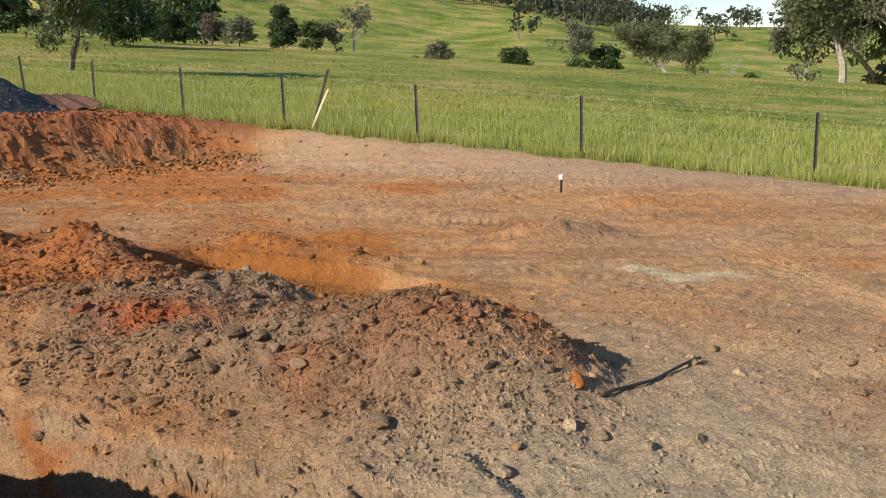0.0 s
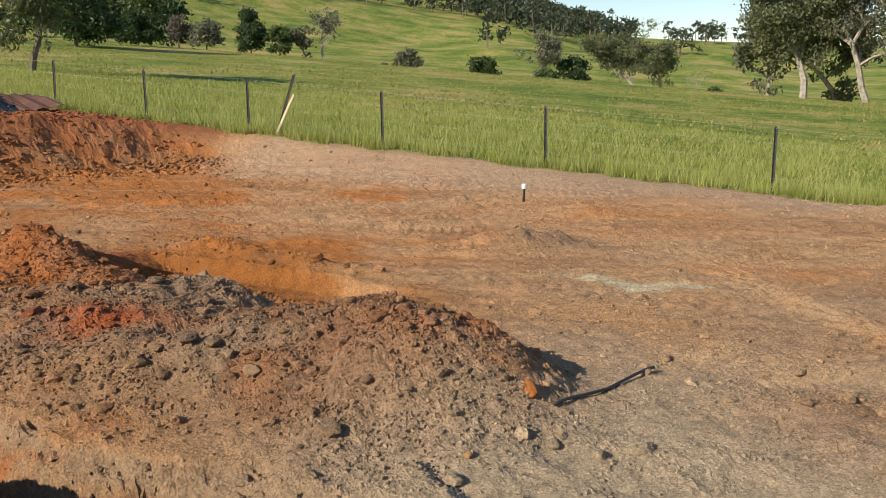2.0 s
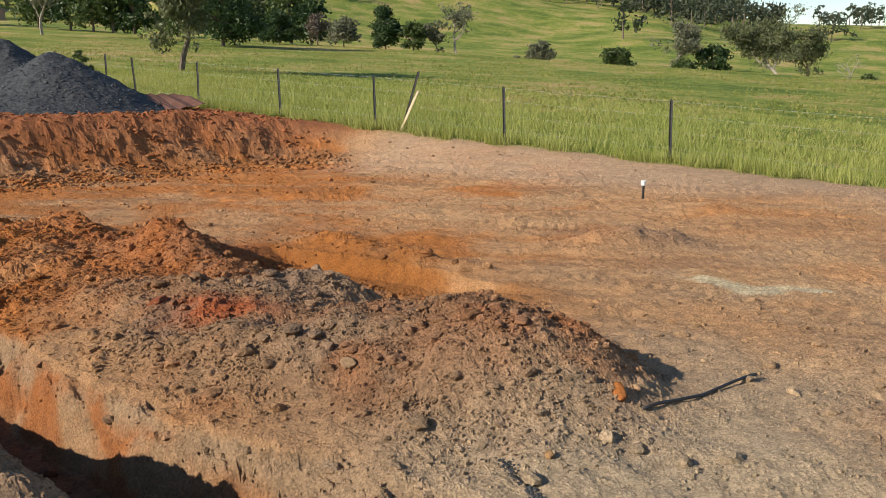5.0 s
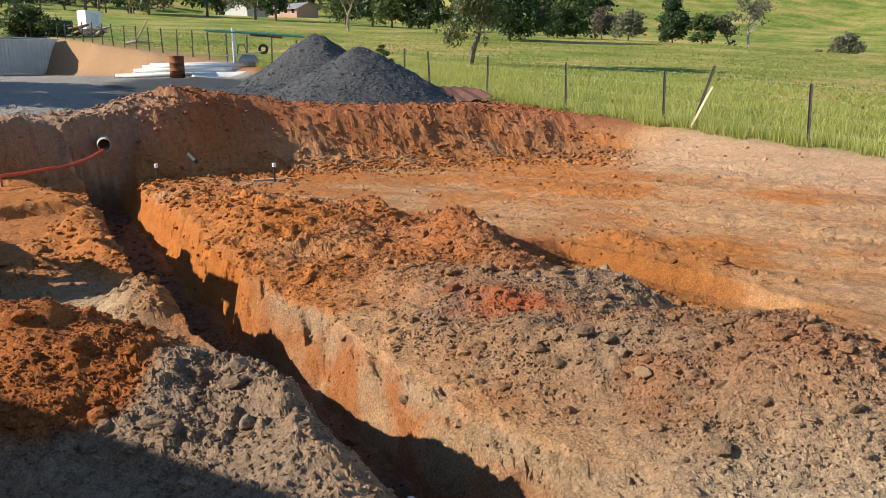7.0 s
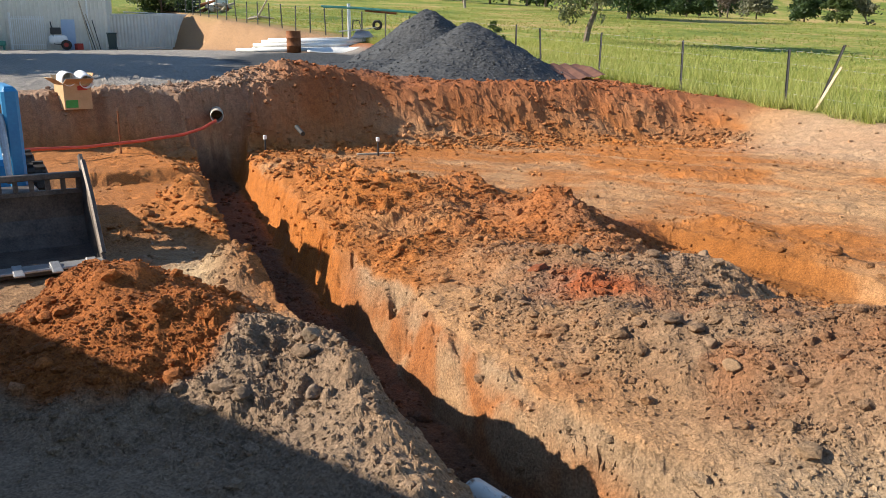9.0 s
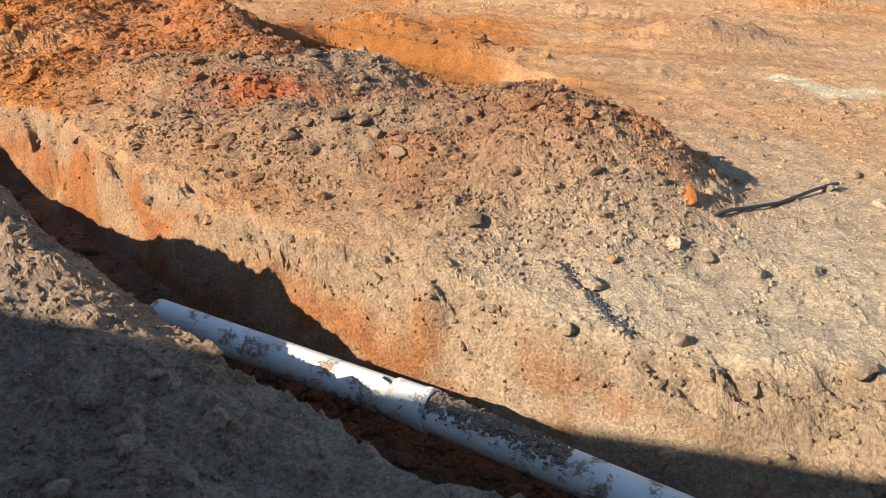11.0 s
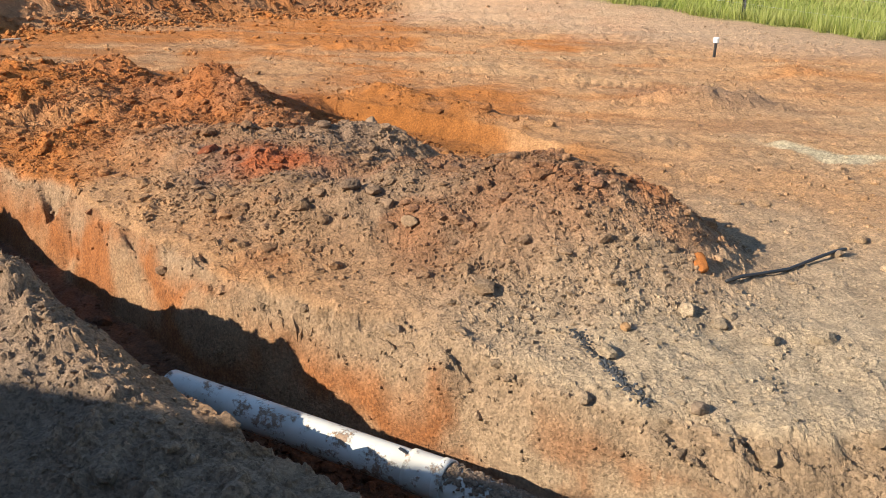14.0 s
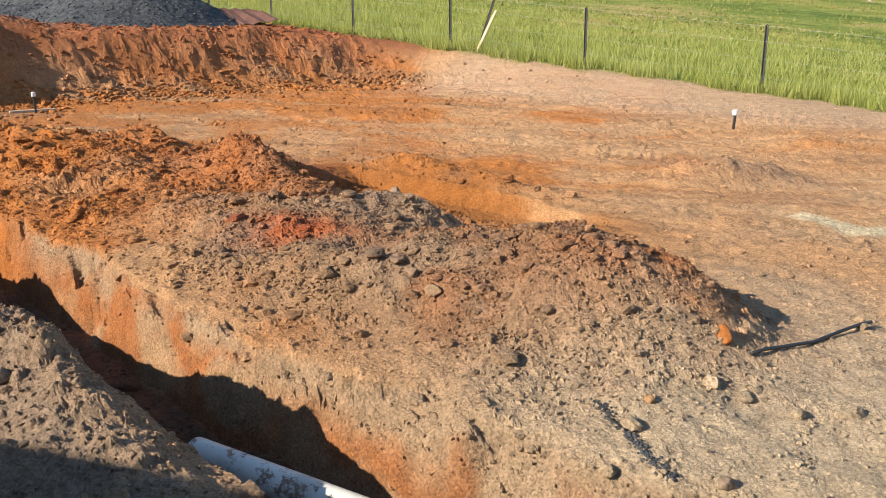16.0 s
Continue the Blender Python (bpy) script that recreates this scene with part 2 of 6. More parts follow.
def heights(x, y, fine=True):
    zn = natural(x, y)
    # the levelled building pad, cut into the slope
    pad = 0.035 * fbm(x, y, 2.3, 3, 21) + 0.02 * np.sin(3.1 * y + 1.2 * fbm(x, y, 3, 2, 3)) * step(8, 10, y)
    toe = line(TOE, y) + (0.12 + 0.14 * step(7.5, 5.5, y)) * fbm(y, x * 0.3, 0.9, 4, 31, 0.6)
    wide = 0.5 + 1.7 * step(5.8, 8.5, y)
    cut = step(0.0, 1.0, (toe - x) / wide)
    edge = step(14.6, 16.6, y + 0.15 * x * step(-3, 1, x))
    z = pad * (1 - edge) + zn * edge
    spoil = 0.10 + 0.28 * bump(x, y, -17.6, 8.2, 1.0, 2.2, 20) + 0.32 * bump(x, y, -17.4, 6.6, 0.8, 1.2) + 0.1 * bump(x, y, -15.4, 12.5, 1.0, 2.5)
    yard = step(-17.0, -18.5, x) * step(16.3, 14.6, y + 0.5 * fbm(x, y, 3, 2, 37) - 3.6 * step(-52, -59, x)) * step(-75, -68, x)
    zn2 = zn + (np.minimum(zn, drive_z(x)) - zn) * yard
    zn2 = zn2 + 4 * yard * (1 - yard) * (0.30 * fbm(x, y, 1.4, 4, 195, 0.6) + 0.25 * cells(x, y, 0.9, 197, 0.2, 0.6, 0.7)) * step(-34, -40, x)
    top = zn2 + spoil * step(-19.5, -17.5, x) * (1 - step(14.5, 16.5, y)) + 0.05 * fbm(x, y, 0.6, 3, 33)
    z = z + (np.maximum(top, z) - z) * cut
    on_pad = (1 - cut) * (1 - edge)
    face = 4 * cut * (1 - cut) * (1 - edge)
    if fine:
        foot = step(1.1, 0.0, x - toe) * step(-0.6, 0.1, x - toe) * (0.7 + 0.3 * step(5.5, 7.5, y)) * (1 - edge)
        lowf = step(0.75, 0.25, cut)
        z = z + face * (0.16 * rubble(x, y, 0.55, 181, 0.5) + (0.08 + 0.14 * lowf) * rubble(x, y, 0.24, 183, 0.7) + 0.11 * ridged(x * 0.6, y, 0.42, 4, 185) + 0.10 * fbm(x, y, 0.7, 4, 186) - 0.14)
        z = z + cut * (1 - edge) * step(-19.2, -17.8, x) * (0.05 * ridged(x, y, 0.3, 4, 188) + 0.10 * rubble(x, y, 0.2, 190, 0.5))
        z = z + foot * (0.22 * rubble(x, y, 0.22, 187, 0.7) + 0.12 * step(6.5, 5.0, y) + 0.05 * fbm(x, y, 0.5, 3, 189))
    # heaps on the near and the far bank of the trench
    rough = np.zeros_like(x)

    def heap(h, r=1.0):
        nonlocal z, rough
        z = z + h * on_pad
        rough = np.maximum(rough, np.clip(h * 6, 0, 1) * r)

    heap(0.28 * bump(x, y, -3.8, 4.40, 2.3, 0.75, -4, 2.6))
    heap(0.27 * cone(x, y, -4.5, 5.5, 0.85, 0.7, 0, 0.15))
    heap(0.31 * cone(x, y, -2.40, 4.95, 1.2, 0.95, -20, 0.25))
    heap(0.17 * cone(x, y, -1.72, 4.72, 0.75, 0.75, -30, 0.3))
    heap(0.09 * bump(x, y, -1.35, 4.75, 0.35, 0.3))
    heap(0.30 * bump(x, y, -7.1, 6.2, 0.6, 0.5, -10))
    heap(0.22 * bump(x, y, -6.2, 5.85, 1.0, 0.36, -16))
    heap(0.06 * bump(x, y, -5.0, 4.55, 0.6, 0.4, 10))
    heap(0.22 * bump(x, y, -8.6, 5.2, 2.4, 1.2, -12))
    heap(0.16 * bump(x, y, -11.3, 5.3, 2.5, 0.9, -12))
    heap(0.17 * bump(x, y, -9.8, 6.6, 0.9, 0.3, -10))
    heap(0.13 * bump(x, y, -6.1, 7.9, 0.6, 0.25, -8))
    heap(0.10 * bump(x, y, -4.9, 7.55, 1.2, 0.16, -6))
    heap(0.22 * bump(x, y, -2.85, 9.55, 0.62, 0.28, 18), 1.0)
    heap(0.10 * bump(x, y, -2.55, 12.1, 0.5, 0.4), 0.6)
    heap(0.10 * bump(x, y, 0.6, 5.0, 0.8, 0.8), 0.6)
    heap(0.08 * bump(x, y, 2.2, 6.0, 1.6, 1.0), 0.6)
    heap(0.22 * bump(x, y, -10.8, 2.9, 0.35, 0.8, 30), 1.0)
    # the scoop dug behind the heaps, with a clean upright back
    back = 7.32 - 0.11 * (x + 5.0) - 0.03 * (x + 5.0) ** 2 + 0.07 * fbm(x, y * 0.3, 0.5, 3, 23)
    scoop = step(0.0, 0.10, back - y) * step(1.35, 0.5, back - y) * step(-6.9, -6.2, x) * step(-2.5, -4.3, x)
    z = z - 0.20 * scoop * on_pad
    rough = np.maximum(rough * (1 - 0.7 * scoop), 0.8 * step(0.30, 0.5, back - y) * scoop)
    z = z - 0.10 * bump(x, y, 0.3, 5.75, 0.9, 0.3, -10) * on_pad
    # a low step and crumbled earth on the left of the trench
    z = z + 0.20 * step(-12.9, -13.25, x + 0.15 * fbm(x, y, 0.6, 3, 25)) * step(3.9, 3.4, y) * on_pad
    heap(0.26 * bump(x, y, -10.2, 2.92, 1.1, 0.32, -9))
    heap(0.12 * bump(x, y, -9.3, 1.9, 0.35, 0.5, 20))
    # grey spoil and the loose orange heap on the near bank
    heap(0.10 * bump(x, y, -3.4, 1.75, 1.6, 0.33, -10))
    heap(0.17 * bump(x, y, -3.75, 1.98, 1.1, 0.2, -8))
    heap(0.24 * bump(x, y, -4.3, 1.6, 0.75, 0.42, -10))
    heap(0.20 * bump(x, y, -7.1, 2.4, 0.45, 0.28, -14))
    heap(0.62 * cone(x, y, -5.55, 1.12, 1.5, 1.0, -8, 0.16))
    # the trench
    s = y - line(TRENCH, x) - 0.06 * fbm(x, y * 0.4, 0.5, 3, 41)
    dug = step(-16.75, -16.3, x)
    k = 3.3 - 1.1 * step(-3.2, -2.0, x) - 1.0 * step(-0.9, 0.6, x)
    right = (s - 0.36) * k * (1 + 0.35 * fbm(x, s * 2.5, 0.6, 3, 43))
    right = right - (0.85 * rubble(x + 0.5 * s, s * 2.2, 0.46, 47, 0.5) + 0.55 * rubble(x - 0.6 * s, s * 2.2, 0.21, 48, 0.4) + 0.30 * ridged(x + 0.4 * s, s * 1.6, 0.38, 4, 46) + 0.55 * fbm(x, s * 1.3, 0.9, 4, 44, 0.5) - 0.25) * step(0.34, 0.5, s) * k / 3.3
    left = (-0.36 - 0.20 * step(-3.2, -1.2, x) - s + 0.05 * fbm(x, y, 0.25, 3, 49)) * 6.0
    floor = -0.58 + 0.05 * fbm(x, y, 0.4, 3, 45)
    prof = np.maximum(np.maximum(floor, floor + right), floor + left)
    wall = step(0.02, 0.2, np.minimum(prof - floor, z - prof))
    zt = smin(z, prof, 0.30 * step(0, 0.3, s) + 0.03)
    in_trench = np.where(dug > 0.5, step(0.0, 0.06, z - zt), 0.0)
    z = z + (zt - z) * dug
    # clods, crumbs and ruts
    near = step(26, 19, np.hypot(x + 4, y - 4))
    if fine:
        rub = step(-5.5, -8.5, x) * step(7.5, 5.5, y) * step(3.0, 4.0, y)
        r = np.clip(0.10 + rough + 0.55 * cut * step(-19, -17.5, x) + 0.6 * rub, 0, 1) * near * (1 - edge)
        r = r * (1 - 0.75 * in_trench)
        patch = step(-0.25, 0.35, fbm(x, y, 0.55, 2, 59))
        loosef = 1 - 0.6 * bump(x, y, -5.5, 1.1, 1.6, 1.0, -8, 4)
        big = 1 + 0.8 * bump(x, y, -3.8, 1.85, 1.3, 0.45, -8, 4) + 0.7 * step(-6, -8, x)
        c_mid, c_small = rubble(x, y, 0.085, 91, 0.6), rubble(x, y, 0.040, 101, 0.8, 0.2, 0.6)
        lumpy = (0.17 * rubble(x, y, 0.19, 81, 0.32) * patch * big + 0.085 * c_mid * (0.4 + 0.6 * patch)) * loosef
        crumbs = 0.045 * c_small
        z = z + r * (0.10 * fbm(x, y, 0.40, 3, 51, 0.5) + 0.035 * ridged(x, y, 0.22, 2, 53) + lumpy + 0.6 * crumbs)
        bits = step(-0.25, 0.35, fbm(x, y, 0.8, 3, 63))
        z = z + (0.45 * crumbs * bits + 0.04 * c_mid * bits * patch) * near * (1 - edge) * (1 - 0.4 * in_trench)
        onwall = in_trench * step(0.3, 0.45, s)
        z = z + (0.06 * fbm(x, s * 2.5, 0.22, 4, 65, 0.55) + 0.07 * rubble(x, s * 2.4, 0.11, 67, 0.4)) * onwall
        z = z + 0.6 * crumbs * step(-0.3, 0.2, fbm(x, y, 0.4, 3, 69)) * on_pad * step(4.6, 4.0, y) * step(-3.0, -1.5, x) * (1 - in_trench)
        z = z + (0.026 * fbm(x, y, 0.30, 3, 55, 0.6) + 0.014 * (ridged(x, y, 0.17, 3, 56) - 0.5)) * (1 - edge) * near * (1 - 0.5 * cut)
        bank = step(2.35, 2.0, y) * step(-5.2, -4.2, x) * (1 - in_trench)
        z = z + bank * (0.045 * ridged(x, y, 0.45, 4, 58) + 0.20 * rubble(x, y, 0.15, 60, 0.5) * step(1.0, 1.8, y) + 0.06 * c_mid + 0.5 * crumbs)
        # scraped ridges and wheel marks on the pad
        al, ac = 0.92 * x + 0.39 * y, -0.39 * x + 0.92 * y
        scrape = fbm(al * 0.22, ac, 0.42, 4, 161, 0.6)
        z = z + (0.06 * scrape + 0.04 * np.maximum(fbm(al * 0.4, ac, 0.16, 3, 163), 0)) * on_pad * step(5.0, 7.5, y + 0.4 * np.minimum(x + 2, 3)) * near * (1 - rough)
        rut = np.sin(2 * np.pi * (x * 0.5 + y * 0.9 + 0.15 * fbm(x, y, 1.2, 2, 61)) / 0.16) * bump(x, y, 0.9, 7.2, 0.22, 2.2, 35)
        rut2 = np.sin(2 * np.pi * (x + 0.4 * np.abs(y - 7.5)) / 0.17) * bump(x, y, -1.2, 7.5, 2.0, 0.17, -4, 4)
        rut3 = np.sin(2 * np.pi * (x + 0.3 * y) / 0.15) * bump(x, y, -4.4, 10.1, 1.6, 0.16, 6, 4) + np.sin(2 * np.pi * (x + 0.2 * y) / 0.17) * bump(x, y, -4.0, 14.3, 3.2, 0.16, 4, 4)
        z = z + (0.028 * rut + 0.011 * rut2 + 0.008 * rut3) * on_pad + 0.012 * fbm(x, y, 0.14, 3, 57) * (1 - edge) * near
    return z, dict(z=z, cut=cut, edge=edge, trench=in_trench, rough=rough, s=s, wall=wall, pad=on_pad)


def ground_z(x, y):
    return float(heights(np.array([float(x)]), np.array([float(y)]), True)[0][0])


# one sheet on rings and spokes, close-set over the dig and wide towards the horizon
rad_ = [0.0, 0.5, 0.9, 1.2, 1.4, 1.55]
while rad_[-1] < 2600:
    q_ = rad_[-1]
    rad_.append(q_ + (min(0.00105 * q_ * q_, 0.0045 * q_) if q_ < 21 else 0.012 * q_ if q_ < 34 else 0.02 * q_ if q_ < 75 else 0.06 * q_))
azi = list(np.arange(-11.0, 91.0, 0.145))
while azi[-1] < 348.0:
    azi.append(azi[-1] + min(4.0, max(0.145, (azi[-1] - 90.5) * 0.25), max(0.2, (349.5 - azi[-1]) * 0.3)))
rad_, azi = np.array(rad_), np.array(azi)
n_r, n_a = len(rad_), len(azi)
RR, AA = np.meshgrid(rad_, azi, indexing="ij")
jit = np.random.default_rng(77)
fine_zone = (RR > 1.6) & (RR < 22) & (AA < 90)
RR = RR + np.where(fine_zone, jit.uniform(-0.35, 0.35, RR.shape) * np.minimum(0.00105 * RR * RR, 0.0045 * RR), 0)
AA = np.radians(AA + np.where(fine_zone, jit.uniform(-0.35, 0.35, RR.shape) * 0.145, 0))
fx, fy = (0.3 - RR * np.sin(AA)).ravel(), (RR * np.cos(AA)).ravel()
fz, zone = heights(fx, fy)
i = np.arange(n_r * n_a).reshape(n_r, n_a)
nxt = np.roll(i, -1, axis=1)
quads = np.stack([i[:-1].ravel(), i[1:].ravel(), nxt[1:].ravel(), nxt[:-1].ravel()], 1)
ground_me = mesh_from("ground", np.stack([fx, fy, fz], 1), quads)
ground_me.polygons.foreach_set("use_smooth", np.repeat(rad_[:-1] > 24, n_a))

# what the soil is made of, place by place
TAN, ORANGE, RED, GREY, DEEP = (0.68, 0.375, 0.175), (0.62, 0.205, 0.038), (0.42, 0.095, 0.030), (0.48, 0.345, 0.22), (0.50, 0.17, 0.045)


def soil_colours(x, y, zone):
    def lay(c, tint, w):
        w = np.clip(w, 0, 1)[:, None]
        return c * (1 - w) + np.array(tint) * w

    v = y + 1.3 * np.clip(zone["z"], -0.7, 0.7)
    n1, n2, n3 = fbm(x, v, 1.6, 4, 71), fbm(x, v, 0.5, 4, 73), fbm(x, y, 4.5, 3, 75)
    c = np.tile(np.array(TAN), (len(x), 1))
    c = lay(c, ORANGE, step(-0.1, 0.5, n1 + 0.35 * n2 + 0.9 * step(-2.5, -7.0, x) - 0.55 * step(9, 14, y) - 0.35) * 0.85)
    al, ac = 0.92 * x + 0.39 * y, -0.39 * x + 0.92 * y
    st1, st2 = fbm(al * 0.25, ac, 0.7, 4, 171), fbm(al * 0.2, ac, 0.28, 4, 173)
    far = step(5.5, 8.0, y)
    c = lay(c, (0.66, 0.42, 0.225), 0.55 * far * step(0.05, 0.45, st1 + 0.3 * n2))
    c = lay(c, (0.42, 0.215, 0.10), 0.6 * far * step(0.05, 0.45, st2 - 0.2 * st1))
    c = lay(c, (0.58, 0.215, 0.05), 0.65 * far * step(0.0, 0.4, -st1 + 0.5 * n1 - 0.1) * step(15, 11, y))
    c = lay(c, (0.66, 0.455, 0.29), 0.7 * step(13.2, 15.0, y + 0.8 * n1) * step(-12.5, -10.5, x))
    c = lay(c, (0.42, 0.155, 0.034), 0.95 * bump(x, y, -4.7, 6.98, 2.3, 0.66, -8, 4) * step(-0.9, 0.0, n2))
    c = lay(c, ORANGE, 0.6 * bump(x, y, -1.5, 8.8, 1.8, 0.4, 15) * step(-0.3, 0.5, n1))
    c = lay(c, GREY, step(-0.2, 0.4, n3 + 0.4 * n2 + 0.2) * step(-4, -1, x) * 0.45 * step(12, 7, y))
    c = lay(c, (0.70, 0.53, 0.35), 0.9 * bump(x, y, -0.6, 3.9, 1.7, 0.8, 10, 3))
    c = lay(c, (0.42, 0.25, 0.137), bump(x, y, -3.4, 4.5, 2.7, 1.1, -3, 4))
    c = lay(c, (0.44, 0.30, 0.19), 0.8 * bump(x, y, -4.5, 5.6, 0.8, 0.6) + 0.5 * bump(x, y, -2.6, 4.1, 1.8, 0.35, 0) * step(-0.5, 0.3, n2))
    c = lay(c, (0.47, 0.175, 0.065), 0.9 * bump(x, y, -1.7, 4.85, 0.8, 0.75, -20, 3) * step(-0.8, 0.1, n2))
    c = lay(c, ORANGE, 0.7 * bump(x, y, -1.2, 4.75, 0.45, 0.45) * step(-0.5, 0.2, n2))
    c = lay(c, (0.52, 0.125, 0.035), 0.9 * bump(x, y, -4.45, 4.35, 0.6, 0.3, 15, 3) * step(-0.7, 0.0, n2))
    c = lay(c, (0.54, 0.19, 0.06), 0.8 * bump(x, y, -7.6, 6.0, 2.2, 1.0, -14, 3))
    c = lay(c, RED, 0.5 * bump(x, y, -6.9, 6.8, 0.5, 0.5))
    c = lay(c, ORANGE, 0.75 * bump(x, y, -9.5, 4.9, 3.0, 1.2, -12, 3) * step(-0.8, 0.2, n1))
    c = lay(c, (0.40, 0.25, 0.155), 0.9 * bump(x, y, -3.0, 9.85, 1.0, 0.45))
    c = lay(c, (0.46, 0.24, 0.12), 0.6 * bump(x, y, 0.7, 5.0, 0.8, 0.7))
    c = lay(c, (0.70, 0.53, 0.34), 0.75 * step(-2.4, -0.9, x) * step(7.0, 5.0, y) * (1 - bump(x, y, -1.9, 5.1, 0.95, 0.75, -20, 3)) * (1 - 0.8 * bump(x, y, 0.7, 5.0, 0.8, 0.7)))
    pale = bump(x, y, -1.3, 8.0, 0.5, 0.2, -8) + bump(x, y, -0.6, 8.25, 0.3, 0.16)
    c = lay(c, (0.80, 0.66, 0.42), 0.9 * step(0.22, 0.55, pale + 0.40 * n2))
    heaped = np.clip(zone["rough"], 0, 1) * (y > 3)
    c = lay(c, (0.50, 0.20, 0.08), 0.6 * heaped * step(0.05, 0.45, fbm(x, y, 0.8, 4, 191)))
    c = lay(c, (0.40, 0.255, 0.165), 0.5 * heaped * step(0.05, 0.4, fbm(x, y, 0.35, 4, 193)) * step(-8, -5, x))
    # near bank
    c = lay(c, (0.46, 0.32, 0.21), step(2.4, 1.6, y) * step(-6.5, -4.5, x))
    c = lay(c, (0.47, 0.30, 0.165), step(2.6, 2.2, y) * step(-5.0, -7.0, x) * 0.8)
    c = lay(c, (0.72, 0.52, 0.31), 0.9 * bump(x, y, -7.3, 2.0, 0.6, 0.3, -20, 3))
    c = lay(c, (0.42, 0.285, 0.185), 0.9 * bump(x, y, -4.2, 1.75, 1.0, 0.55, -8, 3))
    c = lay(c, (0.54, 0.175, 0.042), step(0.12, 0.26, cone(x, y, -5.55, 1.12, 1.5, 1.0, -8, 0.16) + 0.10 * n2))
    # trench: brown crust high on the wall, orange clay low down
    w = zone["trench"]
    c = lay(c, (0.52, 0.35, 0.21), w * step(0.3, 0.5, zone["s"]) * 0.9)
    low = step(0.58, 0.46, zone["s"] + 0.12 * n2 + 0.09 * n1 + 0.06 * step(-3.4, -1.8, x))
    c = lay(c, DEEP, w * low * step(-0.25, 0.25, n2 + 0.25 * step(-2.5, -5.0, x)) * 0.9)
    c = lay(c, (0.62, 0.225, 0.055), 0.85 * (1 - w) * step(-8.2, -9.4, x) * step(4.8, 4.2, y) * step(-0.5, 0.2, n1 + 0.3) * (1 - zone["cut"]))
    # floor and near side: dark soil, the trench's shade also put into the colour
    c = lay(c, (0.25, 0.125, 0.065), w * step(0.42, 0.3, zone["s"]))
    c = lay(c, ORANGE, w * step(-6.8, -7.6, x) * step(0.2, 0.4, zone["s"]))
    # bench and its face
    cut = zone["cut"]
    c = lay(c, (0.48, 0.165, 0.06), cut * step(5.2, 7.0, y + 0.6 * n1))
    c = lay(c, (0.50, 0.31, 0.20), cut * step(7.0, 5.2, y + 0.6 * n1))
    c = lay(c, (0.40, 0.36, 0.315), step(-17.6, -18.4, x + 0.5 * n1) * step(16.0, 15.0, y + 0.6 * n1))
    c = lay(c, (0.075, 0.08, 0.085), step(0.1, 0.5, bump(x, y, -25.5, 11.0, 7.5, 2.6, -18, 3) + 0.25 * n1))
    c = lay(c, (0.46, 0.27, 0.14), step(13.6, 14.6, y + 0.5 * n1) * step(-30, -38, x) * step(18.2, 17.4, y + 0.6 * n2))
    # grass
    g = step(16.15, 16.75, y + 0.35 * n2 + 0.16 * np.maximum(x + 0.5, 0))
    g = np.maximum(g, step(-66, -69, x)) * (1 - 0.8 * step(-30, -40, x) * step(-75, -66, x) * step(19, 17.0, y + 1.2 * n1))
    g = np.maximum(g, step(3.5, 1.5, y + 1.5 * n1) * step(-36, -42, x) * step(-52, -48, x))
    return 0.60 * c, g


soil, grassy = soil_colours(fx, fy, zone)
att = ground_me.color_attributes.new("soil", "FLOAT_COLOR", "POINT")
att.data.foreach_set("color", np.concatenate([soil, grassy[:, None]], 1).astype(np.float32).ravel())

mg = Mat("earth_and_grass", 0.95)
vc = mg.t.nodes.new("ShaderNodeVertexColor")
vc.layer_name = "soil"
n_f, n_m, n_x = mg.noise(60, 6.0, 0.72), mg.noise(9.0, 4.0, 0.6), mg.noise(190, 3.0, 0.7)
vor = mg.node("ShaderNodeTexVoronoi", Scale=75.0)
mg.link(mg.co, vor.inputs["Vector"])
bw = mg.t.nodes.new("ShaderNodeRGBToBW")
mg.link(vor.outputs["Color"], bw.inputs[0])
tone = mg.math("ADD", mg.math("MULTIPLY", n_f, 0.5), mg.math("ADD", mg.math("MULTIPLY", n_m, 0.3), mg.math("MULTIPLY", bw.outputs[0], 0.2)))
grain = mg.ramp(tone, (0.34, 0.56), (0.50, 1.05), (0.66, 1.60))
earth = mg.mix(1.0, vc.outputs["Color"], grain, "MULTIPLY")
g1, g2, g3 = mg.noise(0.09, 4.0, 0.6), mg.noise(0.9, 6.0, 0.75), mg.noise(3.5, 6.0, 0.78)
gmix = mg.math("ADD", mg.math("MULTIPLY", g1, 0.40), mg.math("ADD", mg.math("MULTIPLY", g2, 0.35), mg.math("MULTIPLY", g3, 0.25)))
grass_c = mg.ramp(gmix, (0.42, (0.075, 0.115, 0.012)), (0.48, (0.155, 0.20, 0.024)), (0.525, (0.24, 0.245, 0.045)), (0.565, (0.40, 0.28, 0.11)))
mg.color(mg.mix(vc.outputs["Alpha"], earth, grass_c))
mg.bump(mg.math("ADD", mg.math("ADD", n_f, mg.math("MULTIPLY", n_x, 0.35)), mg.math("MULTIPLY", n_m, 0.5)), 0.022, 1.0)
ground_me.materials.append(mg.m)
ground = tagged(new("ground", ground_me), "bare orange and brown dug-over earth running into green paddock", "ground", kind="structure")

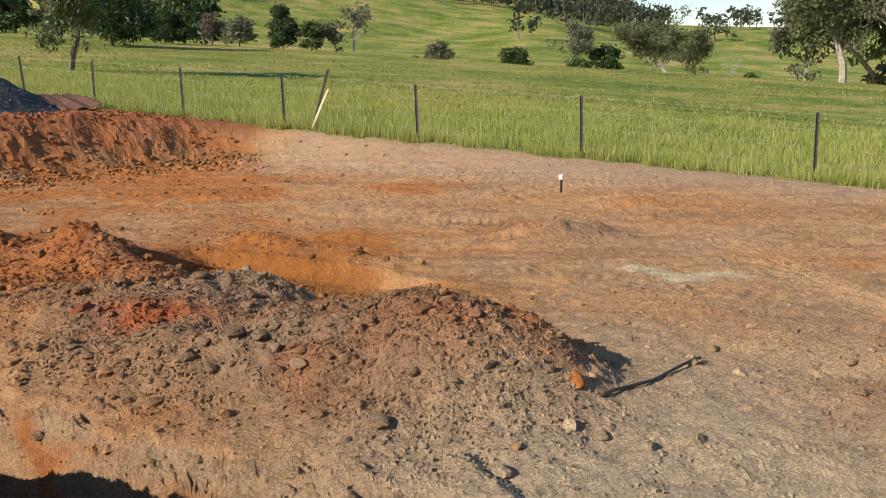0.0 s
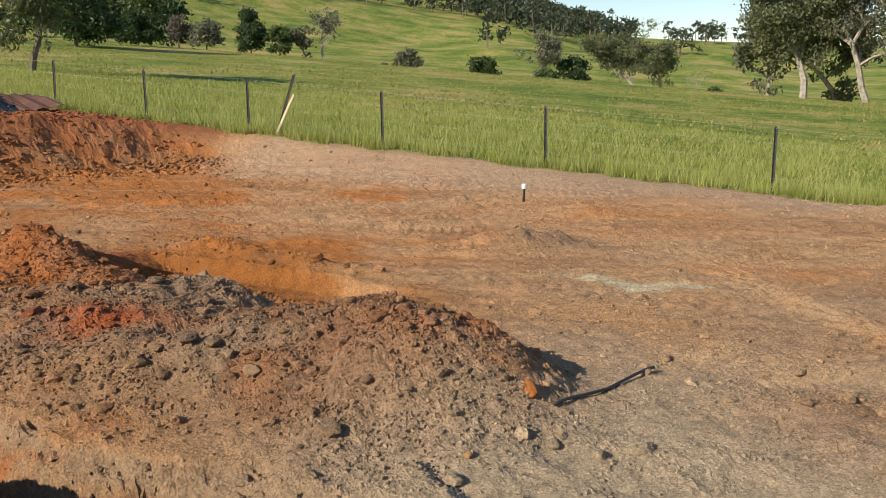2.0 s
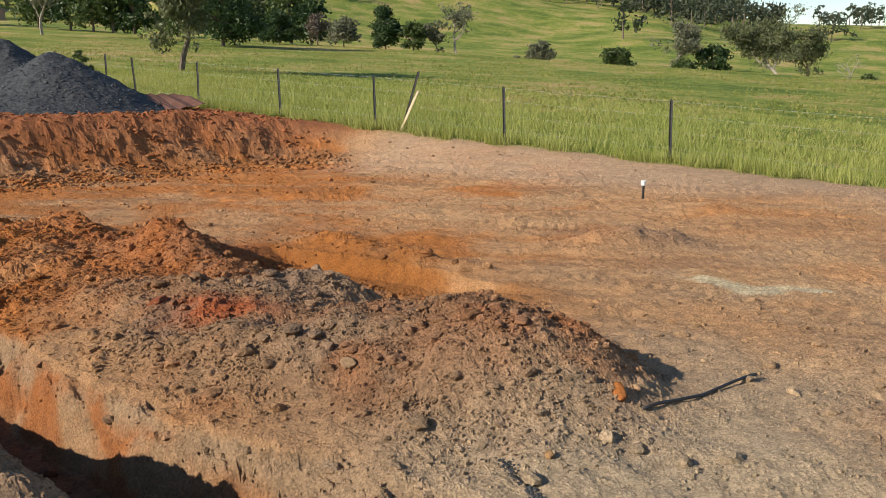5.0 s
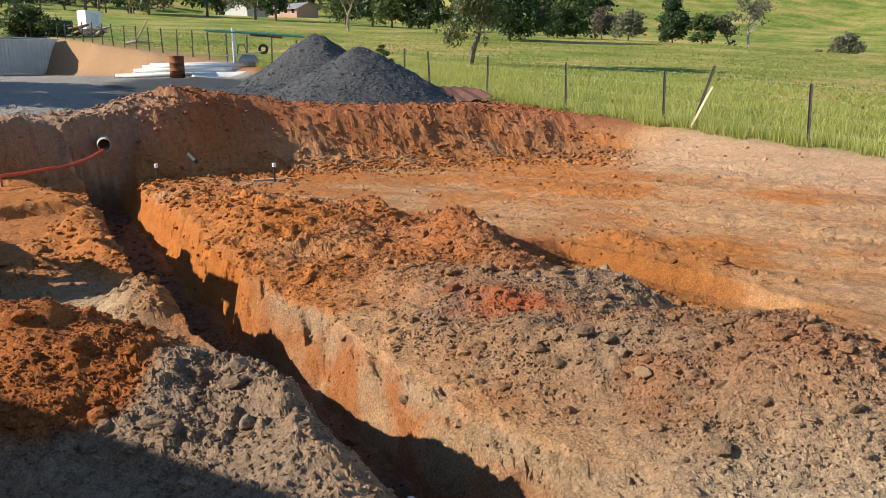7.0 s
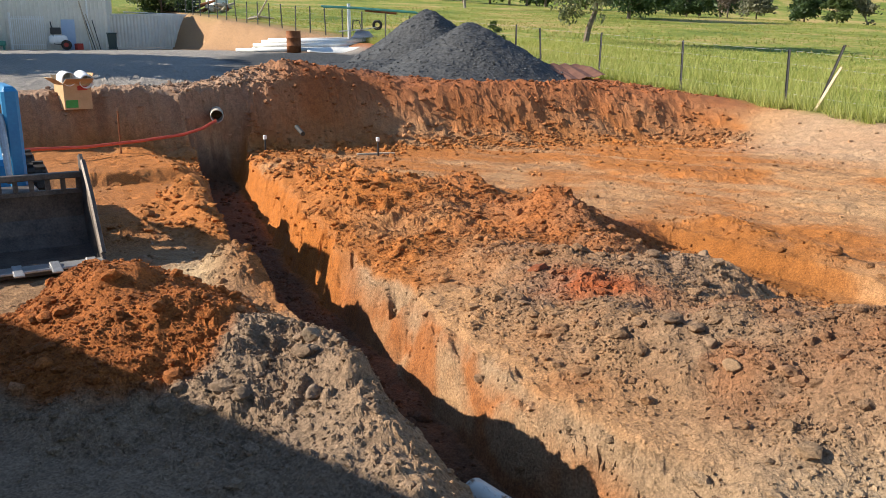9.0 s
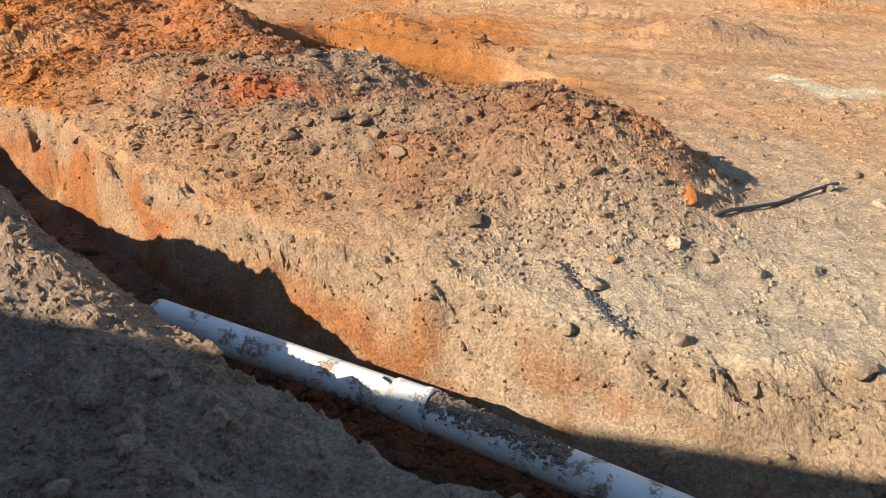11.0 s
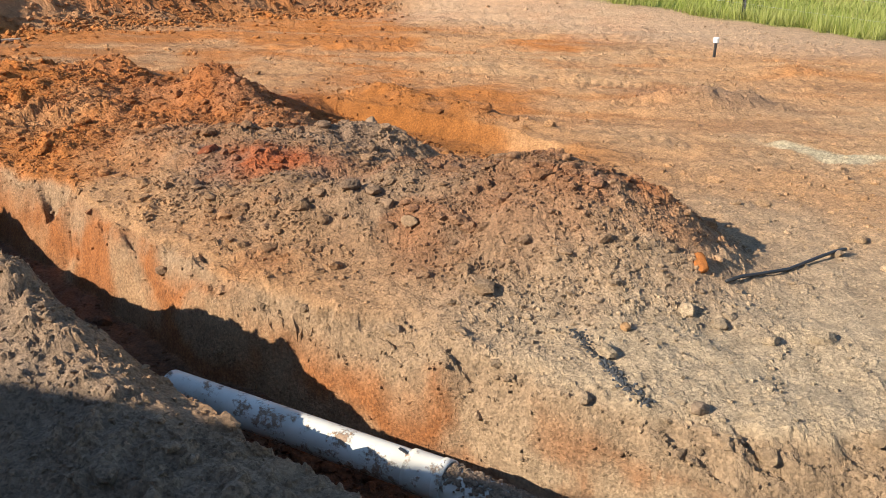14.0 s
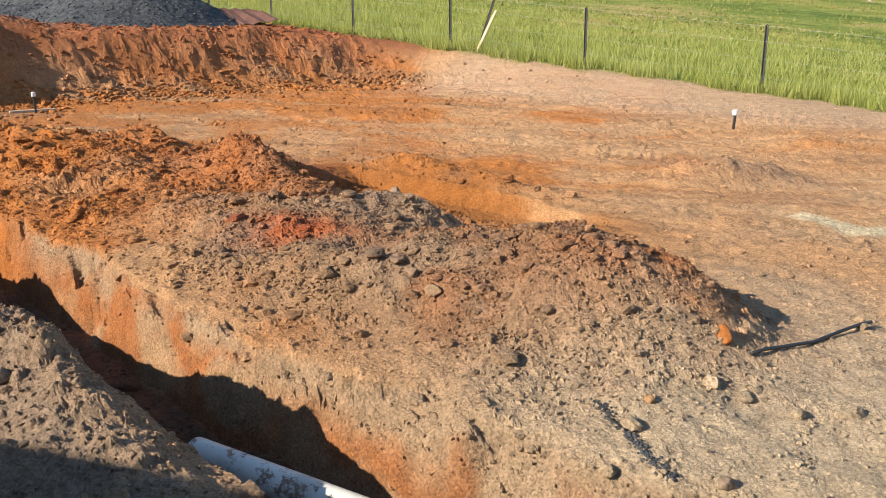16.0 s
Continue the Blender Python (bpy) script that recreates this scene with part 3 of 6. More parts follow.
# ---- loose clods and stones on the ground ----
def blob(subdiv):
    bm = bmesh.new()
    if subdiv:
        bmesh.ops.create_icosphere(bm, subdivisions=subdiv, radius=1.0)
    else:
        bmesh.ops.create_cone(bm, segments=3, radius1=1.05, radius2=0.75, depth=1.3, cap_ends=True)
        bmesh.ops.triangulate(bm, faces=bm.faces[:])
        bm.verts.index_update()
    v = np.array([p.co[:] for p in bm.verts])
    f = np.array([[q.index for q in p.verts] for p in bm.faces])
    bm.free()
    return v, f


def clods(name, x, y, size, subdiv, label, seed, sink=0.35, flat=0.8, base=None, mat=None, tint=None):
    """Many lumps of earth as one mesh, each with a shape and a turn of its own, coloured as the soil below."""
    r = np.random.default_rng(seed)
    v, f = blob(subdiv)
    n, k = len(x), len(v)
    dirs = r.normal(size=(n, 5, 3))
    dirs /= np.linalg.norm(dirs, axis=2, keepdims=True)
    rad = 1.0 + 0 * np.zeros((n, k))
    for j in range(5):                                           # flat broken faces
        d = np.einsum("kc,nc->nk", v, dirs[:, j])
        lim = r.uniform(0.5, 0.85, (n, 1))
        rad = np.minimum(rad, np.where(d > 1e-3, lim / np.maximum(d, 1e-3), 9.0))
    rad = rad * (1 + 0.10 * r.normal(size=(n, k)))
    p = v[None] * rad[:, :, None] * r.uniform(0.7, 1.25, (n, 1, 3))
    p[:, :, 2] *= flat
    a = r.uniform(0, 6.283, n)
    c, s = np.cos(a)[:, None], np.sin(a)[:, None]
    px_ = p[:, :, 0] * c - p[:, :, 1] * s
    py_ = p[:, :, 0] * s + p[:, :, 1] * c
    z0, zone_ = heights(x, y) if base is None else base(x, y)
    co = np.stack([px_ * size[:, None] + x[:, None], py_ * size[:, None] + y[:, None], (p[:, :, 2] + 1 - 2 * sink) * size[:, None] * 0.8 + z0[:, None]], 2).reshape(-1, 3)
    faces = (f[None] + (np.arange(n) * k)[:, None, None]).reshape(-1, 3)
    me = mesh_from(name, co, faces)
    smooth(me, subdiv > 2)
    if mat is None:
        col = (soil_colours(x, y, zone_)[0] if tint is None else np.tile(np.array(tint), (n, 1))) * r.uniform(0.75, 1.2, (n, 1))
        col = np.repeat(np.concatenate([col, np.zeros((n, 1))], 1), k, 0)
        at = me.color_attributes.new("soil", "FLOAT_COLOR", "POINT")
        at.data.foreach_set("color", col.astype(np.float32).ravel())
    me.materials.append(mat or mg.m)
    return tagged(new(name, me), label, "soil clods" if mat is None else "gravel", kind="stuff")


def scatter(n, x0, x1, y0, y1, want, seed):
    r = np.random.default_rng(seed)
    x, y = r.uniform(x0, x1, n), r.uniform(y0, y1, n)
    z, zn_ = heights(x, y, False)
    keep = r.uniform(0, 1, n) < want(x, y, zn_)
    return x[keep], y[keep]


def loose(x, y, q):
    w = np.clip(0.06 + 1.3 * q["rough"] + 0.5 * q["cut"] * step(-19.0, -17.6, x) + 0.5 * step(-5.5, -8.5, x) * step(7.5, 5.5, y) * step(3.0, 4.0, y), 0, 1)
    w = w * (0.35 + 0.65 * step(-0.3, 0.3, fbm(x, y, 0.6, 2, 121)))
    inside = step(0.30, 0.0, np.abs(q["s"] - 0.05)) * 0.4 + 0.10 + 0.30 * step(-2.8, -1.4, x) + 0.12 * step(0.4, 0.5, q["s"])
    return np.clip(w * (1 - q["trench"]) + q["trench"] * inside, 0, 1) * (1 - q["edge"])


cr = np.random.default_rng(3)
cx, cy = scatter(190000, -9.0, 1.6, 0.2, 7.0, loose, 11)
clods("soil_clods", cx, cy, 0.005 + 0.016 * cr.random(len(cx)) ** 3.0, 0, "loose crumbs of orange and brown soil", 1, 0.35)
cx, cy = scatter(7500, -9.5, 1.6, 0.2, 7.5, loose, 12)
clods("earth_lumps", cx, cy, 0.018 + 0.05 * cr.random(len(cx)) ** 3.5, 2, "broken lumps of dug earth lying on the banks", 2, 0.42)
cx, cy = scatter(26000, -19.0, -8.5, 2.0, 16.5, loose, 13)
clods("bank_clods", cx, cy, 0.013 + 0.060 * cr.random(len(cx)) ** 4.0, 1, "red clods fallen from the cut bank", 3, 0.35)
cx, cy = scatter(30000, -9.0, 4.0, 6.0, 16.0, lambda x, y, q: 0.12 + q["rough"] + 0.5 * step(0.1, 0.5, fbm(x, y, 1.0, 2, 77)), 14)
clods("pad_stones", cx, cy, 0.007 + 0.030 * cr.random(len(cx)) ** 4.0, 0, "small stones and clods pressed into the pad", 4, 0.4)
tr0 = np.random.default_rng(15)
ty_ = tr0.uniform(4.5, 15.2, 5200)
tx_ = line(TOE, ty_) + 0.15 + tr0.normal(0, 1, 5200) * np.where(tr0.random(5200) < 0.6, 0.28, 0.75) - 0.35
ok_ = (tx_ > line(TOE, ty_) - 1.6) & (np.abs(ty_ - line(TRENCH, tx_)) > 0.6)
clods("toe_clods", tx_[ok_], ty_[ok_], 0.014 + 0.062 * tr0.random(ok_.sum()) ** 4.5, 1, "tumbled red clods along the foot of the bank", 5, 0.35)

# ---- the house behind the camera, whose eave throws the shade on the near bank ----
m_render = speckled("cream_wall", (0.50, 0.46, 0.40), (0.58, 0.54, 0.47), 3, 0.9)
m_roof = speckled("grey_roof_sheet", (0.20, 0.21, 0.22), (0.26, 0.27, 0.28), 4, 0.55)
EAVE_Z = 3.0
reach = EAVE_Z / math.tan(radians(SUN_EL))
ex, ey = -2.9 - reach * math.cos(radians(SUN_AZ - 180)), 1.8 - reach * math.sin(radians(SUN_AZ - 180))
house = thing("house", "plain cream house with a grey sheet roof", "house", at=pose(ex, ey, 0, 0, 0, 20.0))
bm = bmesh.new()
box(bm, -16, -9, -1.0, 9, -0.9, EAVE_Z - 0.05)
part("wall", bm, m_render, house)
bm = bmesh.new()
vs = [bm.verts.new(p) for p in ((-16.6, 0, EAVE_Z), (9.6, 0, EAVE_Z), (9.6, -5, EAVE_Z + 1.4), (-16.6, -5, EAVE_Z + 1.4), (9.6, -10, EAVE_Z), (-16.6, -10, EAVE_Z))]
for q in ((0, 1, 2, 3), (3, 2, 4, 5)):
    bm.faces.new([vs[k] for k in q])
bmesh.ops.solidify(bm, geom=bm.faces[:], thickness=0.12)
part("roof", bm, m_roof, house)

# ---- wire fence along the paddock ----
m_post = speckled("black_steel", (0.012, 0.012, 0.014), (0.035, 0.034, 0.034), 20, 0.6)
m_wire = speckled("galvanised_wire", (0.30, 0.30, 0.29), (0.48, 0.48, 0.46), 30, 0.55, 0.3)
m_wood = speckled("weathered_timber", (0.30, 0.24, 0.17), (0.52, 0.44, 0.33), 12, 0.85, 0, 0.004)
m_palewood = speckled("raw_pine", (0.52, 0.40, 0.24), (0.68, 0.56, 0.38), 10, 0.8, 0, 0.003)
m_rust = speckled("rusted_steel", (0.13, 0.045, 0.018), (0.30, 0.12, 0.05), 6, 0.85, 0.1, 0.006)
m_white = speckled("white_plastic", (0.66, 0.65, 0.62), (0.80, 0.79, 0.76), 4, 0.4)
m_black = speckled("black_plastic", (0.012, 0.012, 0.013), (0.03, 0.03, 0.03), 15, 0.5)


def picket(h, below=0.25):
    """A star picket: three thin blades round a core, with a cut tip."""
    bm = bmesh.new()
    for k in range(3):
        a = radians(90 + 120 * k)
        box(bm, 0.0, -0.005, -below, 0.034, 0.005, h - 0.02 * (k > 0), 0, Matrix.Rotation(a, 4, "Z"))
    box(bm, -0.010, -0.010, -below, 0.010, 0.010, h)
    return bm


fence = thing("wire_fence", "wire fence of black steel pickets with four plain wires", "fence")
posts = [9.5, 4.3, -0.29, -4.71, -8.5, -12.12, -15.27, -18.4, -21.1, -22.46, -25.0, -27.2, -29.4, -31.6, -33.8] + [-35.8 - 1.9 * k for k in range(20)]
tops = []
for n, xp in enumerate(posts):
    z0 = ground_z(xp, FENCE_Y)
    h = 1.24 + 0.03 * math.sin(3.1 * n)
    lean = (2.5 * math.sin(1.7 * n), 2.0 * math.sin(2.9 * n + 1)) if xp < -10 else (0.3, -0.8)
    ob = part("post", picket(h), m_post, fence)
    ob.matrix_basis = pose(xp, FENCE_Y, z0, lean[0], lean[1], 20)
    tops.append((xp, z0, h))
for k, (share, r) in enumerate(((0.97, 0.0019), (0.74, 0.0019), (0.48, 0.0016), (0.22, 0.0016))):
    bm = bmesh.new()
    pts = []
    for (xa, za, ha), (xb, zb, hb) in zip(tops, tops[1:]):
        for u in (0.0, 0.25, 0.5, 0.75):
            sag = 0.05 * u * (1 - u)
            pts.append((xa + (xb - xa) * u, FENCE_Y - 0.02, za + ha * share + (zb + hb * share - za - ha * share) * u - sag))
    tube(bm, pts, r, 4)
    part("wire", bm, m_wire, fence, "thin galvanised wire")

z0 = ground_z(-11.3, 16.62)
lp = thing("leaning_picket", "black steel picket leaning over at the fence", "fence post")
ob = part("shaft", picket(1.5, 0.15), m_post, lp)
ob.matrix_basis = pose(-11.3, 16.68, z0, 2, 22, 0)
bm = bmesh.new()
box(bm, -0.03, -0.012, -0.05, 0.03, 0.012, 1.05, 0.004)
ob = part("timber_stake", bm, m_palewood)
ob.matrix_basis = pose(-11.27, 16.58, z0, -3, 26, 8)
tagged(ob, "pale sawn timber stake leaning against the steel picket", "stake")

# marker pegs on the pad and at the foot of the bank
for (xp, yp, h, r) in ((-3.86, 12.7, 0.32, 0.022), (-15.35, 5.62, 0.34, 0.018), (-14.25, 7.49, 0.36, 0.018)):
    zp = ground_z(xp, yp)
    peg = thing("marker_peg", "short black marker peg with a white cap", "peg", "marker pegs", at=pose(xp, yp, zp, 1.5, 2, 0))
    bm = bmesh.new()
    lathe(bm, ((r, -0.1), (r, h - 0.07), (r * 0.6, h - 0.06)), 10)
    part("shaft", bm, m_black, peg)
    bm = bmesh.new()
    lathe(bm, ((0.001, h - 0.075), (r * 1.9, h - 0.075), (r * 2.0, h - 0.01), (r * 1.6, h), (0.001, h)), 12)
    part("cap", bm, m_white, peg, "white plastic cap")

# ---- pipes and hoses in the dig ----
mp = Mat("dirty_white_pvc", 0.42)
nd, ne = mp.noise(7.0, 5.0, 0.7), mp.noise(60, 3.0)
sep = mp.t.nodes.new("ShaderNodeSeparateXYZ")
mp.link(mp.co, sep.inputs[0])
dirt = mp.ramp(mp.math("ADD", nd, mp.math("MULTIPLY", ne, 0.25)), (0.66, 0.0), (0.74, 1.0))
pipe_c = mp.mix(dirt, mp.ramp(mp.noise(2.5), (0.35, (0.48, 0.45, 0.38)), (0.65, (0.68, 0.65, 0.57))), mp.ramp(ne, (0.3, (0.20, 0.13, 0.085)), (0.7, (0.34, 0.23, 0.15))))
mp.color(pipe_c)
mp.link(mp.ramp(dirt, (0.0, 0.38), (1.0, 0.95)), mp.b.inputs["Roughness"])
mp.bump(dirt, 0.004)


def pipe(bm, a, b, r, wall=0.006, sides=28, n=24):
    """An open round pipe from a to b, with a real wall."""
    a, b = Vector(a), Vector(b)
    rot = (b - a).to_track_quat("Z", "Y").to_matrix().to_4x4()
    m = Matrix.Translation(a) @ rot
    L = (b - a).length
    out = [(r, L * k / n) for k in range(n + 1)]
    lathe(bm, [(r - wall, 0.0)] + out + [(r - wall, L), (r - wall, 0.0)], sides, m)
    return m, L


drain = thing("stormwater_pipe", "white plastic drain pipe smeared with soil in the trench", "pipe")
A, B, C = (-3.22, 2.46, -0.36), (-1.55, 2.635, -0.35), (0.35, 2.79, -0.43)
bm = bmesh.new()
pipe(bm, A, B, 0.088)
part("length", bm, mp.m, drain, shade=True)
bm = bmesh.new()
d = (Vector(B) - Vector(A)).normalized()
pipe(bm, Vector(B) - d * 0.17, Vector(B) + d * 0.02, 0.098, 0.008, n=6)
pipe(bm, Vector(B) - d * 0.012, Vector(B) + d * 0.03, 0.103, 0.01, n=2)
part("collar", bm, mp.m, drain, "socket end of the pipe with a raised rim", shade=True)
bm = bmesh.new()
pipe(bm, Vector(B) - d * 0.05, C, 0.088)
part("length", bm, mp.m, drain, shade=True)
# the crack where the socket has broken, a dark open split
bm = bmesh.new()
up = Vector((0, 0, 1))
side = d.cross(up).normalized()
c0 = Vector(B) - d * 0.21 + up * 0.0895
for k in range(4):
    box(bm, -0.022, -0.007 + 0.002 * k, -0.002, 0.022, 0.007 - 0.002 * k, 0.0035, 0, Matrix.Translation(c0 + d * 0.036 * k - up * 0.0006 * k * k + side * 0.012 * k) @ Matrix.Rotation(math.atan2(d.y, d.x) - 0.3, 4, "Z"))
part("crack", bm, m_black, drain, "dark split in the pipe")
# soil lying on the second length
rr = np.random.default_rng(5)
n = 900
t_ = rr.uniform(0.03, 0.52, n)
ang = rr.normal(0.15, 0.42, n)
pc = np.array(B)[None] + (np.array(C) - np.array(B))[None] * (t_ * 0.7)[:, None]
pc = pc + np.outer(np.sin(ang), np.array(side)) * 0.09 + np.outer(np.cos(ang), np.array(up)) * 0.088
lump = clods("pipe_soil", pc[:, 0], pc[:, 1], 0.005 + 0.013 * rr.random(n) ** 2, 1, "loose soil lying on the pipe", 8, 0.45, base=lambda x, y: (pc[:, 2], None), tint=(0.30, 0.205, 0.135))

# a drain that comes out of the cut bank, and the red conduit drawn into it
dr = thing("outlet_pipe", "white drain pipe end sticking out of the bank", "pipe")
bm = bmesh.new()
pipe(bm, (-17.5, 5.33, 0.82), (-16.15, 4.95, 0.75), 0.125, 0.012)
part("length", bm, mp.m, dr, shade=True)
m_red = speckled("red_conduit", (0.48, 0.05, 0.02), (0.60, 0.09, 0.04), 8, 0.45)
bm = bmesh.new()
tube(bm, [(-16.5, 5.0, 0.70), (-16.1, 4.9, 0.66), (-15.95, 4.78, 0.64), (-15.6, 4.5, 0.58), (-15.45, 4.1, 0.50), (-15.4, 3.3, 0.43), (-15.2, 2.35, 0.40), (-14.9, 1.35, 0.45), (-14.7, 0.2, 0.42), (-14.6, -1.5, 0.30), (-14.6, -3.0, 0.05)], 0.028, 8)
tagged(part("conduit", bm, m_red, shade=True), "long red plastic conduit hanging from the drain pipe", "conduit")
for yp in (3.0, 1.4):
    bm = bmesh.new()
    zb = ground_z(-15.55, yp)
    tube(bm, [(-15.55, yp, zb - 0.1), (-15.57, yp + 0.01, zb + 0.75)], 0.018, 6)
    tagged(part("steel_stake", bm, m_rust), "thin rusted stake holding up the red conduit", "stake", "conduit stakes")
bm = bmesh.new()
tube(bm, [(-15.55, 6.35, 0.52), (-15.1, 6.3, 0.42)], 0.045, 10)
tagged(part("pipe_stub", bm, m_black), "dark stub of old pipe in the bank", "pipe")
for (xa, ya, xb, yb, zz) in ((-14.6, 7.2, -14.35, 7.9, 0.16),):
    bm = bmesh.new()
    L = math.hypot(xb - xa, yb - ya)
    box(bm, 0, -0.04, -0.02, L, 0.04, 0.02, 0.004, Matrix.Translation((xa, ya, max(ground_z(xa, ya), ground_z((xa + xb) / 2, (ya + yb) / 2)) + 0.02)) @ Matrix.Rotation(math.atan2(yb - ya, xb - xa), 4, "Z"))
    tagged(part("offcut", bm, m_wood), "weathered timber offcut lying at the foot of the bank", "timber", "offcuts at the bank")
bm = bmesh.new()
pts = []
for (xa, ya, dz) in ((-0.96, 4.5, 0.0), (-0.92, 4.62, 0.02), (-0.86, 4.78, 0.03), (-0.76, 5.03, 0.04), (-0.65, 5.36, 0.05), (-0.60, 5.5, 0.055), (-0.56, 5.6, 0.06)):
    pts.append((xa, ya, float(heights(np.array([xa]), np.array([ya]), False)[0][0]) + 0.028 + 0.25 * dz))
tube(bm, pts, 0.0105, 10)
tagged(part("black_pipe", bm, m_black, shade=True), "short length of black poly pipe lying on the earth", "pipe")
# single stones that stand out
for (xs, ys, r, c, lab) in ((-2.73, 3.93, 0.055, (0.44, 0.28, 0.16), "pale rounded stone in the spoil"), (-1.12, 4.50, 0.062, (0.44, 0.155, 0.04), "orange clay lump at the heap's foot"),
                            (-4.61, 5.78, 0.085, (0.33, 0.22, 0.14), "upright grey clod on the spoil ridge"), (-1.72, 4.60, 0.05, (0.44, 0.26, 0.15), "brown stone lying on the heap"),
                            (-0.66, 3.30, 0.045, (0.34, 0.24, 0.16), "round grey stone on the slope"), (-1.2, 3.72, 0.035, (0.46, 0.26, 0.12), "small orange stone on the slope"),
                            (-3.0, 4.05, 0.05, (0.36, 0.23, 0.14), "brown stone lying in the spoil"), (-5.05, 4.3, 0.08, (0.36, 0.11, 0.045), "dark red clod on the spoil"),
                            (-4.05, 1.9, 0.075, (0.34, 0.25, 0.17), "broken grey clod on the near bank"), (-3.6, 1.72, 0.06, (0.34, 0.25, 0.18), "grey clod on the near bank"),
                            (-8.0, 1.75, 0.08, (0.40, 0.24, 0.14), "brown clod beside the loader bucket"), (-6.1, 1.75, 0.08, (0.40, 0.15, 0.05), "red clod on the loose heap")):
    bm = bmesh.new()
    bmesh.ops.create_icosphere(bm, subdivisions=4, radius=r)
    sr_ = np.random.default_rng(int(-xs * 100))
    cuts = [(Vector(sr_.normal(size=3)).normalized(), sr_.uniform(0.36, 0.72)) for _ in range(9)]
    for v in bm.verts:
        q = v.co / r
        f_ = min([1.0] + [lim / max(q.dot(dv), 1e-3) for dv, lim in cuts if q.dot(dv) > 0.05])
        v.co *= f_ * (1 + 0.08 * noise.noise(q * 3 + Vector((xs, 0, 0))) + 0.06 * noise.noise(q * 9))
        v.co.x *= 1.2
        v.co.z *= 0.85
    ob = part("stone", bm, speckled("stone_tone", tuple(0.4 * a for a in c), tuple(0.85 * a for a in c), 22, 0.95, 0, 0.006, 160), shade=True)
    ob.matrix_basis = pose(xs, ys, ground_z(xs, ys) + r * 0.08, 20 * math.sin(9 * xs), 20 * math.cos(7 * ys), xs * 57)
    tagged(ob, lab, "stone")
# dark gravel trickle on the edge of the bank
tr_ = np.random.default_rng(9)
u = tr_.random(420)
tx, ty = -1.45 + 0.58 * u + tr_.normal(0, 0.018, 420), 3.62 - 0.42 * u + tr_.normal(0, 0.016, 420)
m_chip = speckled("gravel_chips", (0.025, 0.027, 0.03), (0.13, 0.135, 0.14), 9, 0.65, 0, 0, 20)
m_gravel = speckled("blue_gravel", (0.010, 0.0105, 0.011), (0.085, 0.087, 0.09), 14, 0.7, 0, 0.012, 38)
clods("gravel_trickle", tx, ty, 0.004 + 0.008 * tr_.random(420), 1, "dark crushed gravel spilled down the bank", 19, 0.35, mat=m_gravel)

# ---- carton with pipe fittings on the bank ----
m_card = speckled("brown_cardboard", (0.42, 0.26, 0.13), (0.52, 0.34, 0.18), 5, 0.9)
m_green = speckled("green_print", (0.05, 0.24, 0.05), (0.07, 0.30, 0.07), 9, 0.7)
m_redp = speckled("red_print", (0.35, 0.04, 0.03), (0.42, 0.06, 0.04), 9, 0.7)
cbz = ground_z(-16.75, 2.5)
carton = thing("carton", "open brown cardboard carton with a green and a red label", "box", at=pose(-16.8, 2.48, cbz, 0, 0, 12))
bm = bmesh.new()
w, dp, hh, tck = 0.46, 0.5, 0.46, 0.012
box(bm, -w / 2, -dp / 2, 0, w / 2, dp / 2, tck)
box(bm, w / 2 - tck, -dp / 2, tck, w / 2, dp / 2, hh)
box(bm, -w / 2, -dp / 2, tck, -w / 2 + tck, dp / 2, hh)
box(bm, -w / 2 + tck, -dp / 2, tck, w / 2 - tck, -dp / 2 + tck, hh)
box(bm, -w / 2 + tck, dp / 2 - tck, tck, w / 2 - tck, dp / 2, hh)
part("body", bm, m_card, carton)
for (x0, y0, rot, L, dpp) in ((w / 2, 0, (0, 62, 0), 0.2, dp), (-w / 2, 0, (0, -40, 0), 0.2, dp), (0, -dp / 2, (55, 0, 0), 0.2, w), (0, dp / 2, (-20, 0, 0), 0.2, w)):
    bm = bmesh.new()
    if y0 == 0:
        box(bm, -0.004, -dpp / 2, 0, 0.004, dpp / 2, L)
    else:
        box(bm, -dpp / 2, -0.004, 0, dpp / 2, 0.004, L)
    ob = part("flap", bm, m_card, carton)
    ob.matrix_basis = pose(x0, y0, hh, *rot)
bm = bmesh.new()
box(bm, w / 2 + 0.001, -dp / 2 + 0.02, 0.03, w / 2 + 0.004, -dp / 2 + 0.24, 0.17)
part("label", bm, m_green, carton, "green and white printed panel")
bm = bmesh.new()
box(bm, w / 2 + 0.001, 0.0, 0.34, w / 2 + 0.004, 0.18, 0.42)
part("label", bm, m_redp, carton, "red printed panel")
for (yy, tilt) in ((-0.13, 25), (0.16, 35)):
    el = thing("pipe_elbow", "white plastic pipe elbow lying in the open carton", "pipe fitting", "fittings in the carton", at=pose(-16.8, 2.48 + yy, cbz + 0.50, 0, tilt, 10))
    bm = bmesh.new()
    pipe(bm, (-0.08, 0, 0.04), (0.24, 0, 0.16), 0.125, 0.012, 20, 4)
    part("socket", bm, m_white, el, shade=True)
    bm = bmesh.new()
    pipe(bm, (-0.02, 0, 0.12), (-0.08, 0.02, -0.16), 0.115, 0.012, 20, 4)
    part("bend", bm, m_white, el, shade=True)

